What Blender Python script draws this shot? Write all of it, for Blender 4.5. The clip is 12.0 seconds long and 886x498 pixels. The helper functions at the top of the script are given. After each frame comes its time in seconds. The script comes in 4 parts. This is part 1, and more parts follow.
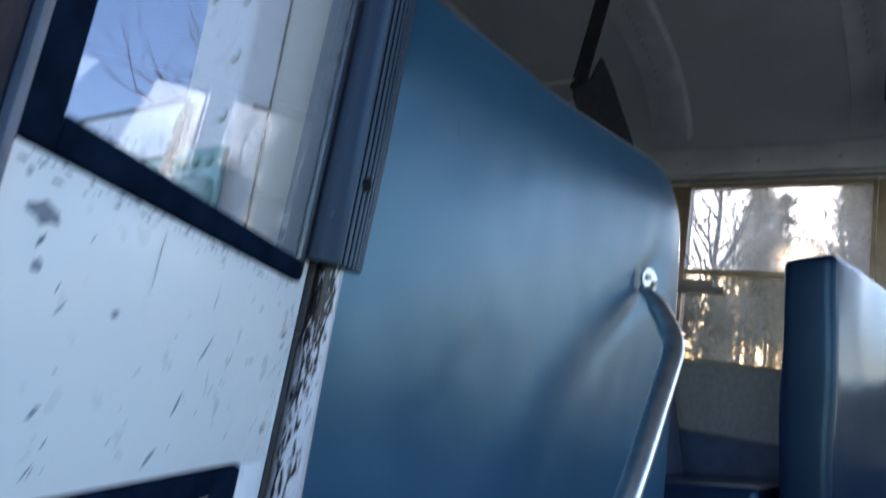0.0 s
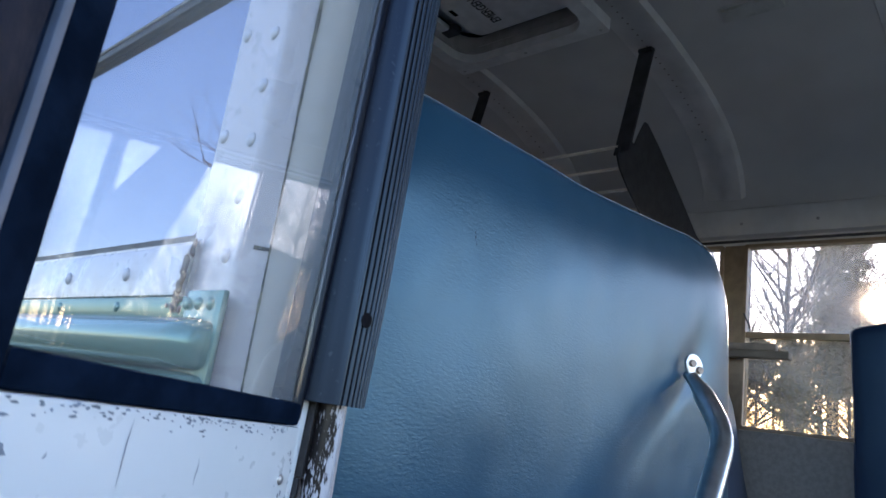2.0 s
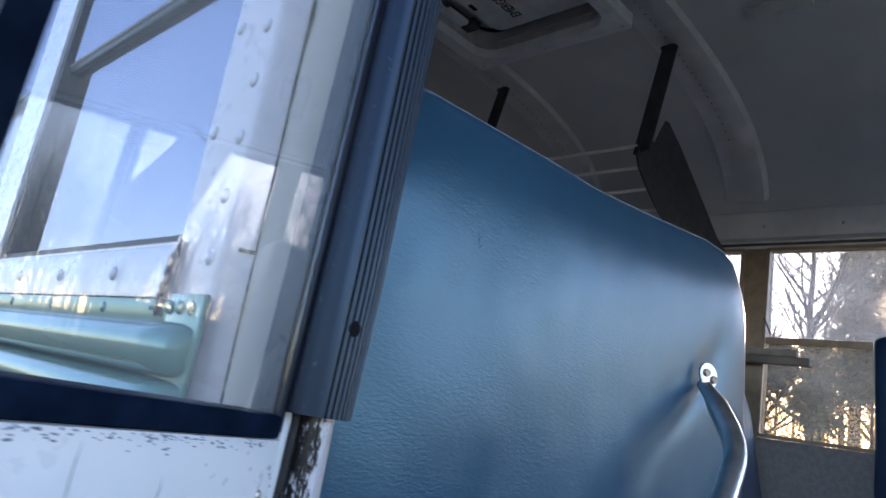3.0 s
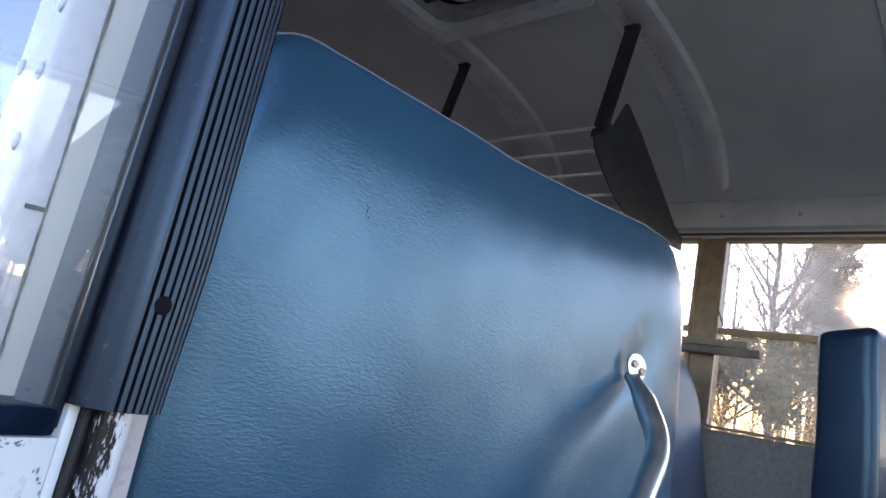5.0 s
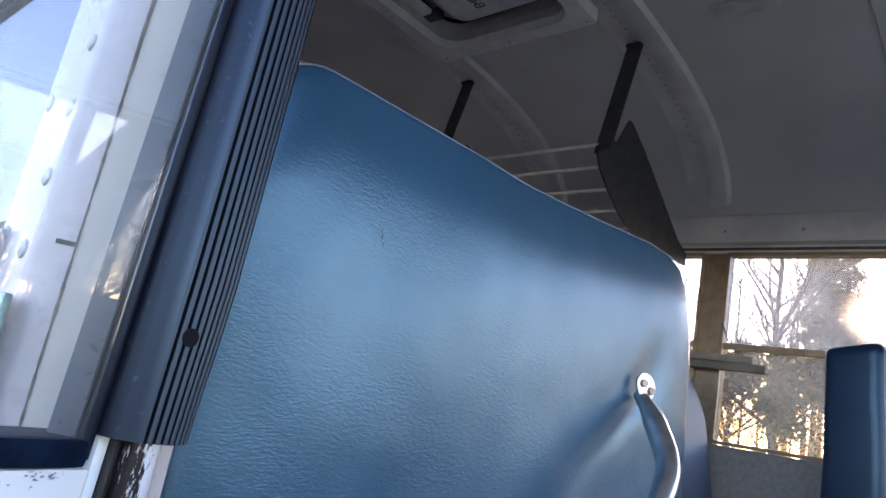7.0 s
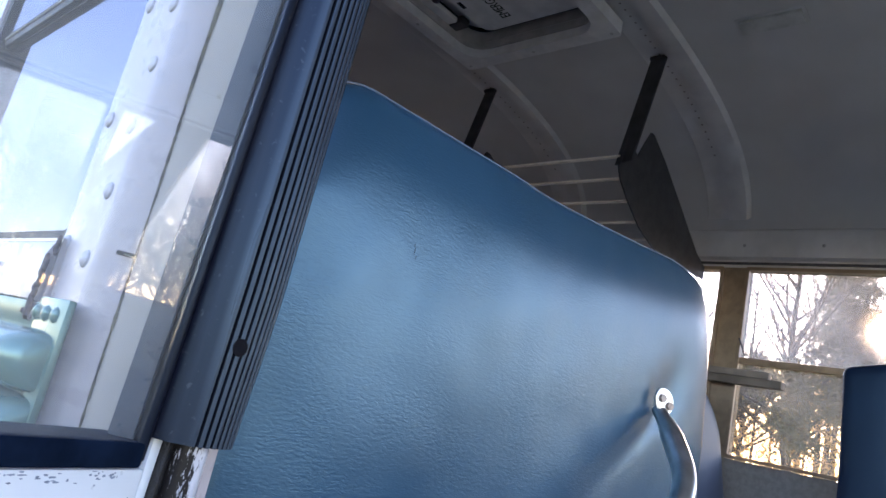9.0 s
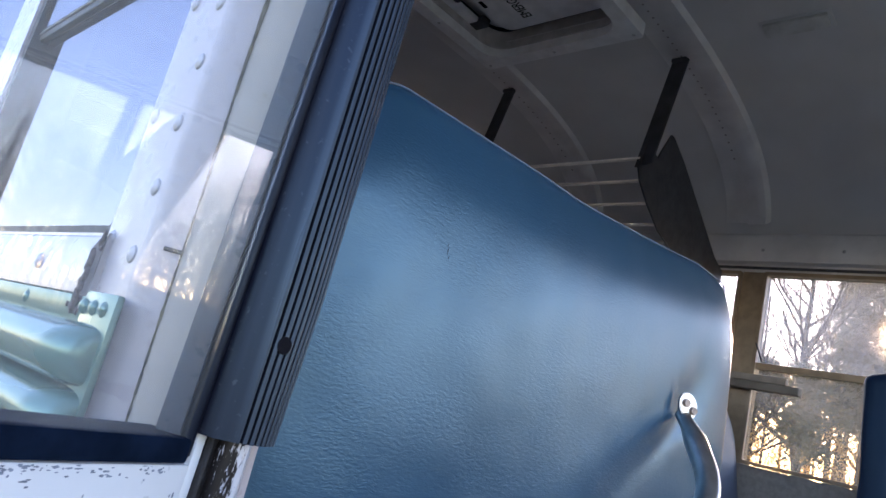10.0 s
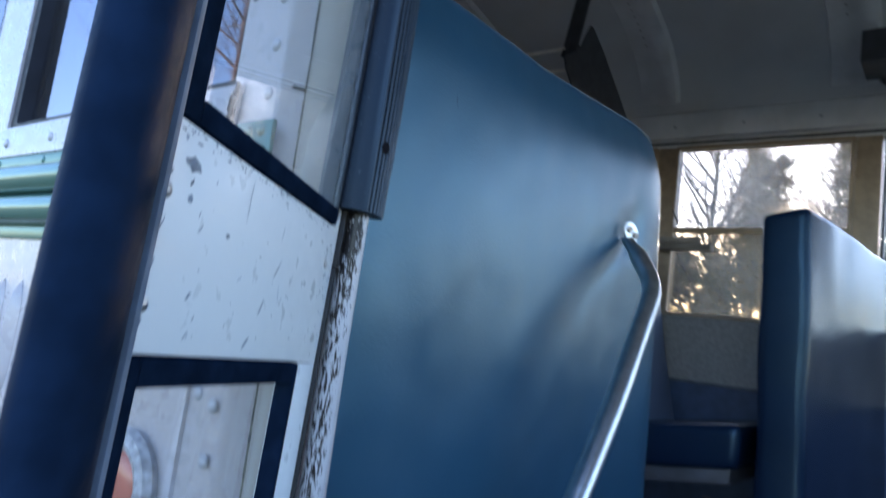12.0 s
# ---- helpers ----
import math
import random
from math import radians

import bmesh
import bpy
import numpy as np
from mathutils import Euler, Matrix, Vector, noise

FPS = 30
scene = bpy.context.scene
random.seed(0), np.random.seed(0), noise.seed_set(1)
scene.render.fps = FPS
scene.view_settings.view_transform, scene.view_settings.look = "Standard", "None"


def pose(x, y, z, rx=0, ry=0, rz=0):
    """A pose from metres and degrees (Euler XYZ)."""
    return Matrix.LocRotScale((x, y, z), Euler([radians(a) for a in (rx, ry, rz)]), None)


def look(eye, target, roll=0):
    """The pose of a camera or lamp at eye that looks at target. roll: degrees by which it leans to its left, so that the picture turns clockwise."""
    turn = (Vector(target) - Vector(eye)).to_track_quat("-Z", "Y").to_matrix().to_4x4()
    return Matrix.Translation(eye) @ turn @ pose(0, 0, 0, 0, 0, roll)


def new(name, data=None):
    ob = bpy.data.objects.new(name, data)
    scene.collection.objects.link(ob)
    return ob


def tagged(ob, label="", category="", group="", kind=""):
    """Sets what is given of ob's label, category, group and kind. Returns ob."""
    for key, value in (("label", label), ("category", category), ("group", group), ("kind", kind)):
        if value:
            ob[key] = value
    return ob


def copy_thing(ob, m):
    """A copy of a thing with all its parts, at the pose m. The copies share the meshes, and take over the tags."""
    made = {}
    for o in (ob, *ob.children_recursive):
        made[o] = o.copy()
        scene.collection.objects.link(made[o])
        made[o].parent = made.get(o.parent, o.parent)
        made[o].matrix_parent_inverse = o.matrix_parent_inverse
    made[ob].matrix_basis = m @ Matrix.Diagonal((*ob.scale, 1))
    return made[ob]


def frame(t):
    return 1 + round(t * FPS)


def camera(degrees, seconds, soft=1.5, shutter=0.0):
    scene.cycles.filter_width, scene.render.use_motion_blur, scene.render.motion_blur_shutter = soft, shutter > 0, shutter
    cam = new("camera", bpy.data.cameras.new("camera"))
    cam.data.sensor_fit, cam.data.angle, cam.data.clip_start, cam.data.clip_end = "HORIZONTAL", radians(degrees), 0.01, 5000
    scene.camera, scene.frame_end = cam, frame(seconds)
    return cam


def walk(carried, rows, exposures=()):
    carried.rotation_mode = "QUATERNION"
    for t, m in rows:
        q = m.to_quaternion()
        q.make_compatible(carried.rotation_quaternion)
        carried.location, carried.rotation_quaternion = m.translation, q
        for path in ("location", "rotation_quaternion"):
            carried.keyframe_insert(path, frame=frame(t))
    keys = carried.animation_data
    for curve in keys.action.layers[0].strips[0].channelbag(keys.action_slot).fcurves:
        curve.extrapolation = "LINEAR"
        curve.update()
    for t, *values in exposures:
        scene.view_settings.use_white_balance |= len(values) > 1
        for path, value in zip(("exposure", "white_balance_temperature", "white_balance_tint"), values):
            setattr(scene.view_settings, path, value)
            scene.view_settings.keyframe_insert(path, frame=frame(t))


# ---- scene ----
cam = camera(65.4, 12.0, shutter=0.5)
PATH = [
    (0, (0.427, -0.254, 1.524), (-0.794, 1.293, 1.861), 8.9),
    (0.5, (0.435, -0.232, 1.566), (-0.775, 1.252, 2.143), 7.5),
    (1, (0.427, -0.227, 1.576), (-0.832, 1.215, 2.154), 6.1),
    (1.5, (0.437, -0.221, 1.565), (-0.891, 1.189, 2.062), 6.8),
    (2, (0.456, -0.237, 1.584), (-0.894, 1.163, 2.05), 8.3),
    (2.5, (0.452, -0.245, 1.603), (-0.917, 1.133, 2.079), 9.3),
    (3, (0.452, -0.21, 1.6), (-0.94, 1.156, 2.043), 9.8),
    (3.5, (0.446, -0.147, 1.612), (-0.951, 1.223, 2.025), 10.2),
    (5.5, (0.462, -0.104, 1.625), (-0.864, 1.336, 2.038), 11.2),
    (6, (0.46, -0.113, 1.628), (-0.865, 1.322, 2.055), 11.0),
    (6.5, (0.462, -0.119, 1.628), (-0.868, 1.31, 2.065), 10.9),
    (7, (0.457, -0.121, 1.629), (-0.885, 1.295, 2.071), 11.0),
    (9, (0.459, -0.147, 1.632), (-0.914, 1.239, 2.074), 12.9),
    (9.5, (0.446, -0.153, 1.636), (-0.944, 1.215, 2.077), 13.6),
    (10, (0.444, -0.161, 1.629), (-0.951, 1.206, 2.06), 14.1),
    (10.5, (0.447, -0.172, 1.627), (-0.946, 1.191, 2.075), 13.9),
    (11, (0.451, -0.198, 1.615), (-0.92, 1.19, 2.054), 12.8),
    (11.5, (0.46, -0.271, 1.549), (-0.867, 1.172, 1.949), 10.7),
    (12, (0.497, -0.348, 1.485), (-0.72, 1.22, 1.737), 7.5),
]
EXPOSURES = [(0, 3.12, 5900, 22), (1.5, 3.12, 5850, 24), (2.0, 3.27, 5950, 27), (2.5, 3.25, 5950, 28), (5.5, 3.84, 6400, 32), (7.5, 3.82, 6400, 33), (10.5, 3.48, 6350, 34), (11.4, 3.16, 5900, 26), (12, 3.1, 5800, 22)]
walk(cam, [(t, look(eye, target, roll)) for t, eye, target, roll in PATH], EXPOSURES)

# ---------------------------------------------------------------- world and sun
SUN = Vector((-0.168, 0.967, 0.189)).normalized()
world = bpy.data.worlds.new("sky")
world.use_nodes = True
scene.world = world
wn = world.node_tree
sky = wn.nodes.new("ShaderNodeTexSky")
sky.sky_type, sky.sun_disc = "NISHITA", False
sky.sun_elevation, sky.sun_rotation = math.asin(SUN.z), math.atan2(SUN.x, SUN.y)
sky.air_density, sky.dust_density, sky.ozone_density = 1.0, 0.7, 2.0
wn.links.new(sky.outputs[0], wn.nodes["Background"].inputs[0])
wn.nodes["Background"].inputs[1].default_value = 0.15

sun_data = bpy.data.lights.new("sun", "SUN")
sun_data.energy, sun_data.angle, sun_data.color = 1.8, radians(0.6), (1.0, 0.80, 0.52)
sun = new("sun", sun_data)
sun.matrix_world = look(SUN * 30, (0, 0, 0))


# ---------------------------------------------------------------- materials
class Mat:
    """A node material in the making."""

    def __init__(self, name, color=(0.5, 0.5, 0.5), rough=0.5, metal=0.0):
        self.m = bpy.data.materials.new(name)
        self.m.use_nodes = True
        self.t = self.m.node_tree
        self.b = self.t.nodes["Principled BSDF"]
        self.set("Base Color", (*color, 1))
        self.set("Roughness", rough)
        self.set("Metallic", metal)
        self.co = self.node("ShaderNodeTexCoord").outputs["Object"]

    def node(self, kind, **values):
        n = self.t.nodes.new(kind)
        for key, value in values.items():
            n.inputs[key.replace("_", " ")].default_value = value
        return n

    def link(self, a, b):
        self.t.links.new(a, b)

    def set(self, key, value):
        if hasattr(value, "is_linked"):
            self.link(value, self.b.inputs[key])
        else:
            self.b.inputs[key].default_value = value

    def mapped(self, scale=(1, 1, 1), turn=(0, 0, 0)):
        n = self.node("ShaderNodeMapping")
        n.inputs["Scale"].default_value = scale
        n.inputs["Rotation"].default_value = [radians(a) for a in turn]
        self.link(self.co, n.inputs["Vector"])
        return n.outputs[0]

    def noise(self, scale, detail=4.0, co=None, rough=0.55):
        n = self.node("ShaderNodeTexNoise", Scale=scale, Detail=detail, Roughness=rough)
        self.link(co or self.co, n.inputs["Vector"])
        return n.outputs["Fac"]

    def cells(self, scale, co=None, feature="F1"):
        n = self.node("ShaderNodeTexVoronoi", Scale=scale)
        n.feature = feature
        self.link(co or self.co, n.inputs["Vector"])
        return n.outputs["Distance"]

    def ramp(self, fac, lo, hi, a=0.0, b=1.0):
        n = self.node("ShaderNodeMapRange")
        n.interpolation_type = "SMOOTHSTEP"
        for key, value in (("From Min", lo), ("From Max", hi), ("To Min", a), ("To Max", b)):
            n.inputs[key].default_value = value
        self.link(fac, n.inputs["Value"])
        return n.outputs[0]

    def mix(self, fac, a, b):
        n = self.node("ShaderNodeMix")
        n.data_type = "RGBA"
        for i, value in ((0, fac), (6, a), (7, b)):
            if hasattr(value, "is_linked"):
                self.link(value, n.inputs[i])
            else:
                n.inputs[i].default_value = value if i == 0 else (*value, 1)
        return n.outputs[2]

    def times(self, a, b, how="MULTIPLY"):
        n = self.node("ShaderNodeMath")
        n.operation = how
        for i, value in ((0, a), (1, b)):
            if hasattr(value, "is_linked"):
                self.link(value, n.inputs[i])
            else:
                n.inputs[i].default_value = value
        return n.outputs[0]

    def bump(self, height, distance, strength=1.0):
        n = self.node("ShaderNodeBump", Strength=strength, Distance=distance)
        self.link(height, n.inputs["Height"])
        if self.b.inputs["Normal"].is_linked:
            self.link(self.b.inputs["Normal"].links[0].from_socket, n.inputs["Normal"])
        self.link(n.outputs[0], self.b.inputs["Normal"])


def worn_paint(name, color, chip=(0.10, 0.11, 0.14), rough=0.32, chips=0.70, dirt=0.25, lines=True, wave=0.25, gloss_vary=1.0):
    k = Mat(name, color, rough)
    big = k.ramp(k.noise(3.5, 5), 0.35, 0.7)
    c = k.mix(k.times(big, dirt), color, tuple(v * 0.72 for v in color))
    spots = k.ramp(k.noise(38, 3), chips, chips + 0.03)
    c = k.mix(spots, c, chip)
    if lines:
        # slanting scrapes
        stroke = k.ramp(k.noise(26, 2, k.mapped((1.6, 1.6, 0.16), (0, 24, 0))), 0.70, 0.72)
        gate = k.ramp(k.noise(7, 2), 0.42, 0.55)
        c = k.mix(k.times(stroke, gate), c, tuple(v * 1.3 for v in chip))
    k.set("Base Color", c)
    k.set("Roughness", k.ramp(k.noise(60, 3), 0.3, 0.7, rough - 0.08 * gloss_vary, rough + 0.14 * gloss_vary))
    k.bump(k.noise(14, 3), 0.002, wave)
    k.bump(spots, 0.0006, -0.6)
    return k.m


def plain(name, color, rough=0.5, metal=0.0, vary=0.15, scale=20.0, relief=0.0003, shine=0.5):
    k = Mat(name, color, rough, metal)
    k.set("Specular IOR Level", shine)
    f = k.ramp(k.noise(scale, 4), 0.3, 0.7)
    k.set("Base Color", k.mix(f, tuple(v * (1 - vary) for v in color), tuple(min(1, v * (1 + vary)) for v in color)))
    k.set("Roughness", k.ramp(k.noise(scale * 4, 3), 0.3, 0.7, max(0.02, rough - 0.07), min(1, rough + 0.07)))
    k.bump(k.noise(scale * 10, 3), relief, 0.5)
    return k.m


def vinyl(name, color, rough=0.36):
    k = Mat(name, color, rough)
    f = k.ramp(k.noise(4, 5), 0.3, 0.75)
    k.set("Base Color", k.mix(f, tuple(v * 0.9 for v in color), tuple(v * 1.1 for v in color)))
    k.set("Roughness", k.ramp(k.noise(6, 2), 0.25, 0.75, rough - 0.012, rough + 0.015))
    k.set("IOR", 1.82)
    k.set("Specular Tint", (0.48, 0.78, 1.0, 1))
    # leather grain: creased cells, longer sideways than high
    warp = k.node("ShaderNodeVectorMath")
    warp.operation = "MULTIPLY_ADD"
    n = k.node("ShaderNodeTexNoise", Scale=70.0, Detail=2.0)
    k.link(k.co, n.inputs["Vector"])
    k.link(n.outputs["Color"], warp.inputs[0])
    warp.inputs[1].default_value = (0.006, 0.006, 0.006)
    k.link(k.co, warp.inputs[2])
    squash = k.node("ShaderNodeMapping")
    squash.inputs["Scale"].default_value = (1.0, 0.21, 1.0)
    k.link(warp.outputs[0], squash.inputs["Vector"])
    creases = k.ramp(k.cells(500, squash.outputs[0], "DISTANCE_TO_EDGE"), 0.0, 0.22)
    grain = k.times(k.times(creases, 0.5), k.ramp(k.noise(520, 2, squash.outputs[0]), 0.36, 0.62), "ADD")
    patch = k.ramp(k.noise(11, 4), 0.34, 0.66, 0.45, 1.0)
    k.bump(k.times(grain, patch), 0.00021, 0.36)
    k.bump(k.noise(120, 3, squash.outputs[0]), 0.0006, 0.10)
    return k.m


def glass(name, tint, gloss=1.0, haze=0.02, dirt=0.05, film=(0.78, 0.76, 0.70), glare=0.0, mirror=0.0):
    """A thin clear pane with dust on it."""
    k = Mat(name)
    t = k.t
    clear = k.node("ShaderNodeBsdfTransparent", Color=(*tint, 1))
    shine = k.node("ShaderNodeBsdfGlossy", Roughness=haze)
    dust = k.node("ShaderNodeAddShader")
    k.link(k.node("ShaderNodeBsdfDiffuse", Color=(0.22, 0.22, 0.21, 1)).outputs[0], dust.inputs[0])
    k.link(k.node("ShaderNodeBsdfTranslucent", Color=(*film, 1)).outputs[0], dust.inputs[1])
    facing = k.node("ShaderNodeLayerWeight", Blend=0.5).outputs["Facing"]
    fresnel = k.times(k.times(k.times(facing, 5.0, "POWER"), 0.96), 0.04, "ADD")
    a, b = k.node("ShaderNodeMixShader"), k.node("ShaderNodeMixShader")
    if mirror:
        a.inputs[0].default_value = mirror
        shine.inputs["Color"].default_value = (0.88, 0.87, 1.0, 1)
    else:
        k.link(k.times(fresnel, gloss), a.inputs[0])
    k.link(clear.outputs[0], a.inputs[1])
    k.link(shine.outputs[0], a.inputs[2])
    k.link(k.ramp(k.noise(5, 3), 0.3, 0.75, dirt * 0.5, dirt * 1.4), b.inputs[0])
    k.link(a.outputs[0], b.inputs[1])
    k.link(dust.outputs[0], b.inputs[2])
    if glare:
        # spread transmission standing in for the glow a little way round a low sun
        spread, c = k.node("ShaderNodeBsdfRefraction", Roughness=0.5, IOR=1.06, Color=(1.0, 0.93, 0.82, 1)), k.node("ShaderNodeMixShader")
        k.link(k.ramp(k.noise(7, 5), 0.3, 0.7, glare * 0.6, glare * 1.4), c.inputs[0])
        k.link(b.outputs[0], c.inputs[1])
        k.link(spread.outputs[0], c.inputs[2])
        b = c
    t.links.new(b.outputs[0], t.nodes["Material Output"].inputs["Surface"])
    return k.m


WHITE = worn_paint("white_body_paint", (0.375, 0.335, 0.34), rough=0.3, chips=0.76, lines=False, wave=0.10)
LEAFWHITE = worn_paint("scraped_white_door_paint", (0.61, 0.635, 0.655), chip=(0.24, 0.27, 0.32), rough=0.34, chips=0.73)
BEIGE = worn_paint("dirty_beige_paint", (0.40, 0.36, 0.32), chip=(0.25, 0.21, 0.12), rough=0.40, chips=0.72, dirt=0.35, lines=False)
MINT = worn_paint("pale_green_rail_paint", (0.072, 0.150, 0.128), chip=(0.06, 0.09, 0.07), rough=0.20, chips=0.80, dirt=0.15, lines=False, wave=0.0, gloss_vary=0.15)
MINT.node_tree.nodes["Principled BSDF"].inputs["Metallic"].default_value = 0.30
RUBBER = plain("black_rubber", (0.005, 0.011, 0.026), 0.58, vary=0.3, scale=30, shine=0.05)
k = Mat("worn_ribbed_rubber", (0.012, 0.014, 0.022), 0.42)
k.set("Specular IOR Level", 0.24)
streak = k.ramp(k.noise(60, 5, k.mapped((1.0, 1.0, 0.06)), 0.6), 0.35, 0.72)
scuff = k.ramp(k.noise(240, 4), 0.62, 0.72)
c = k.mix(streak, (0.003, 0.004, 0.010), (0.010, 0.009, 0.014))
sep = k.node("ShaderNodeSeparateXYZ")
k.link(k.co, sep.inputs[0])
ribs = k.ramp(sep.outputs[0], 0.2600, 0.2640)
c = k.mix(k.times(ribs, 0.8), c, (0.034, 0.043, 0.056))     # ribs worn smooth; their pale colour carries the sky's sheen
k.set("Base Color", k.mix(k.times(scuff, 0.4), c, (0.05, 0.05, 0.055)))
k.set("Roughness", k.times(k.ramp(streak, 0.0, 1.0, 0.34, 0.48), k.ramp(ribs, 0.0, 1.0, 1.0, 0.75)))
k.bump(k.noise(300, 4), 0.0002, 0.4)
k.set("Specular Tint", (0.56, 0.80, 1.0, 1))
RUBBER_WORN = k.m
GASKET = plain("black_gasket", (0.005, 0.010, 0.022), 0.75, vary=0.3, scale=40, shine=0.0)
for m in (RUBBER, GASKET):
    m.node_tree.nodes["Principled BSDF"].inputs["Specular Tint"].default_value = (0.26, 0.50, 1.0, 1)
GREASE = plain("black_grease", (0.006, 0.005, 0.006), 0.5, vary=0.5, scale=60, relief=0.002)
ALU = plain("dull_aluminium", (0.13, 0.135, 0.15), 0.6, 1.0, vary=0.2, scale=30)
EDGE = plain("pale_oxidised_metal", (0.10, 0.125, 0.17), 0.65, 0.0, vary=0.2, scale=30, shine=0.2)
BLACKALU = plain("black_window_frame", (0.014, 0.015, 0.020), 0.55, 0.0, vary=0.3, shine=0.2)
k = Mat("satin_steel", (0.66, 0.63, 0.60), 0.30, 1.0)
k.set("Base Color", k.mix(k.ramp(k.noise(40, 4), 0.3, 0.7), (0.58, 0.55, 0.53), (0.72, 0.70, 0.68)))
STEEL = k.m
BRONZE = plain("brown_bolt_head", (0.24, 0.19, 0.16), 0.4, 0.8, vary=0.3, scale=120)
BOLT = plain("steel_bolt", (0.45, 0.45, 0.46), 0.35, 1.0, vary=0.25, scale=90)
RUST = plain("rusty_steel", (0.050, 0.034, 0.034), 0.8, 0.0, vary=0.5, scale=140, relief=0.002)
GRIMY = plain("grimy_rivet_paint", (0.30, 0.29, 0.31), 0.45, vary=0.4, scale=120)
BLUE = vinyl("blue_vinyl", (0.012, 0.048, 0.087), 0.325)
NAVY = vinyl("dark_blue_vinyl", (0.005, 0.011, 0.026), 0.25)
NAVY.node_tree.nodes["Principled BSDF"].inputs["IOR"].default_value = 1.38
PALEBLUE = vinyl("faded_blue_vinyl", (0.11, 0.13, 0.20), 0.5)
PIPING = plain("pale_piping", (0.10, 0.135, 0.19), 0.45)
CEIL = plain("grey_ceiling_paint", (0.55, 0.545, 0.55), 0.55, vary=0.06, scale=4)
RIB = plain("pale_rib_paint", (0.65, 0.64, 0.64), 0.5, vary=0.1, scale=9)
WALLIN = plain("brown_grey_wall_panel", (0.23, 0.21, 0.20), 0.5, vary=0.12, scale=60, relief=0.001)
WALLBLUE = plain("dark_blue_wall_panel", (0.035, 0.055, 0.11), 0.5, vary=0.2)
FRAMEIN = plain("tan_window_frame", (0.30, 0.22, 0.15), 0.4, 0.2, vary=0.15, scale=25)
BLACKMETAL = plain("black_painted_steel", (0.042, 0.042, 0.050), 0.5, vary=0.3)
# the metal slats' bright sheen put into a pale, non-metallic colour
SLAT = plain("pale_sheen_slat", (0.86, 0.80, 0.72), 0.35, 0.0, vary=0.1)
HATCHWHITE = plain("white_hatch_plastic", (0.72, 0.72, 0.73), 0.5, vary=0.08)
INK = plain("dark_print", (0.006, 0.006, 0.008), 0.8, shine=0.05)
FLOOR = plain("ribbed_black_floor", (0.03, 0.03, 0.032), 0.6, vary=0.3)
LENS = plain("amber_red_lens", (0.42, 0.12, 0.08), 0.2, vary=0.2)
LIGHTLENS = plain("frosted_lamp_lens", (0.50, 0.50, 0.49), 0.45)
# dust film thickened to stand for the sunny haze over the trees
PANE = glass("dusty_hazed_tinted_glass", (0.53, 0.55, 0.57), 1.0, 0.0, 0.10, (0.86, 0.83, 0.77), glare=0.004)
# warm tint and dust film stand for golden light behind this pane
LOWPANE = glass("warm_hazed_lower_glass", (0.55, 0.52, 0.46), 1.0, 0.0, 0.055, (0.84, 0.80, 0.70), glare=0.004)
CLEARPANE = glass("dusty_clear_window_glass", (0.84, 0.87, 0.88), 1.0, 0.0, 0.08)
SIDEPANE = glass("dark_mirror_tinted_side_glass", (0.30, 0.34, 0.38), 1.0, 0.0, 0.02, mirror=0.255)
DOORPANE = glass("door_glass", (0.84, 0.845, 0.84), 1.0, 0.0, 0.035)
BARK = plain("grey_brown_bark", (0.026, 0.022, 0.020), 0.9, vary=0.4, scale=6, relief=0.01)
def foliage(name, color, through_color):
    """Needles that let some of the sun through."""
    m = plain(name, color, 0.8, vary=0.5, scale=3)
    n = m.node_tree
    mixer, glow = n.nodes.new("ShaderNodeMixShader"), n.nodes.new("ShaderNodeBsdfTranslucent")
    glow.inputs["Color"].default_value = (*through_color, 1)
    mixer.inputs[0].default_value = 0.45
    n.links.new(n.nodes["Principled BSDF"].outputs[0], mixer.inputs[1])
    n.links.new(glow.outputs[0], mixer.inputs[2])
    n.links.new(mixer.outputs[0], n.nodes["Material Output"].inputs["Surface"])
    return m


NEEDLE = foliage("conifer_needles", (0.05, 0.062, 0.045), (0.20, 0.19, 0.08))
# leaf colour that carries the golden glow of the low sky
GLOWLEAF = foliage("golden_glow_leaves", (0.38, 0.26, 0.10), (1.0, 0.66, 0.20))
TWIG = plain("reddish_twigs", (0.13, 0.08, 0.065), 0.9, vary=0.3)
GRASS = plain("winter_grass", (0.17, 0.14, 0.06), 0.95, vary=0.45, scale=1.2, relief=0.02)


# ---------------------------------------------------------------- mesh helpers
def thing(name, label="", category="", group="", kind="", m=None):
    ob = new(name)
    ob.empty_display_size = 0.1
    if m is not None:
        ob.matrix_world = m
    return tagged(ob, label, category, group, kind)


def mesh_of(bm, name, mat, smooth=True, angle=35):
    bmesh.ops.recalc_face_normals(bm, faces=bm.faces)
    me = bpy.data.meshes.new(name)
    bm.to_mesh(me)
    bm.free()
    me.materials.append(mat)
    if smooth:
        me.shade_smooth()
        me.set_sharp_from_angle(angle=radians(angle))
    return me


def part(name, bm, mat, parent=None, label="", smooth=True, angle=35):
    ob = new(name, mesh_of(bm, name, mat, smooth, angle))
    if parent is not None:
        ob.parent = parent
    return tagged(ob, label)


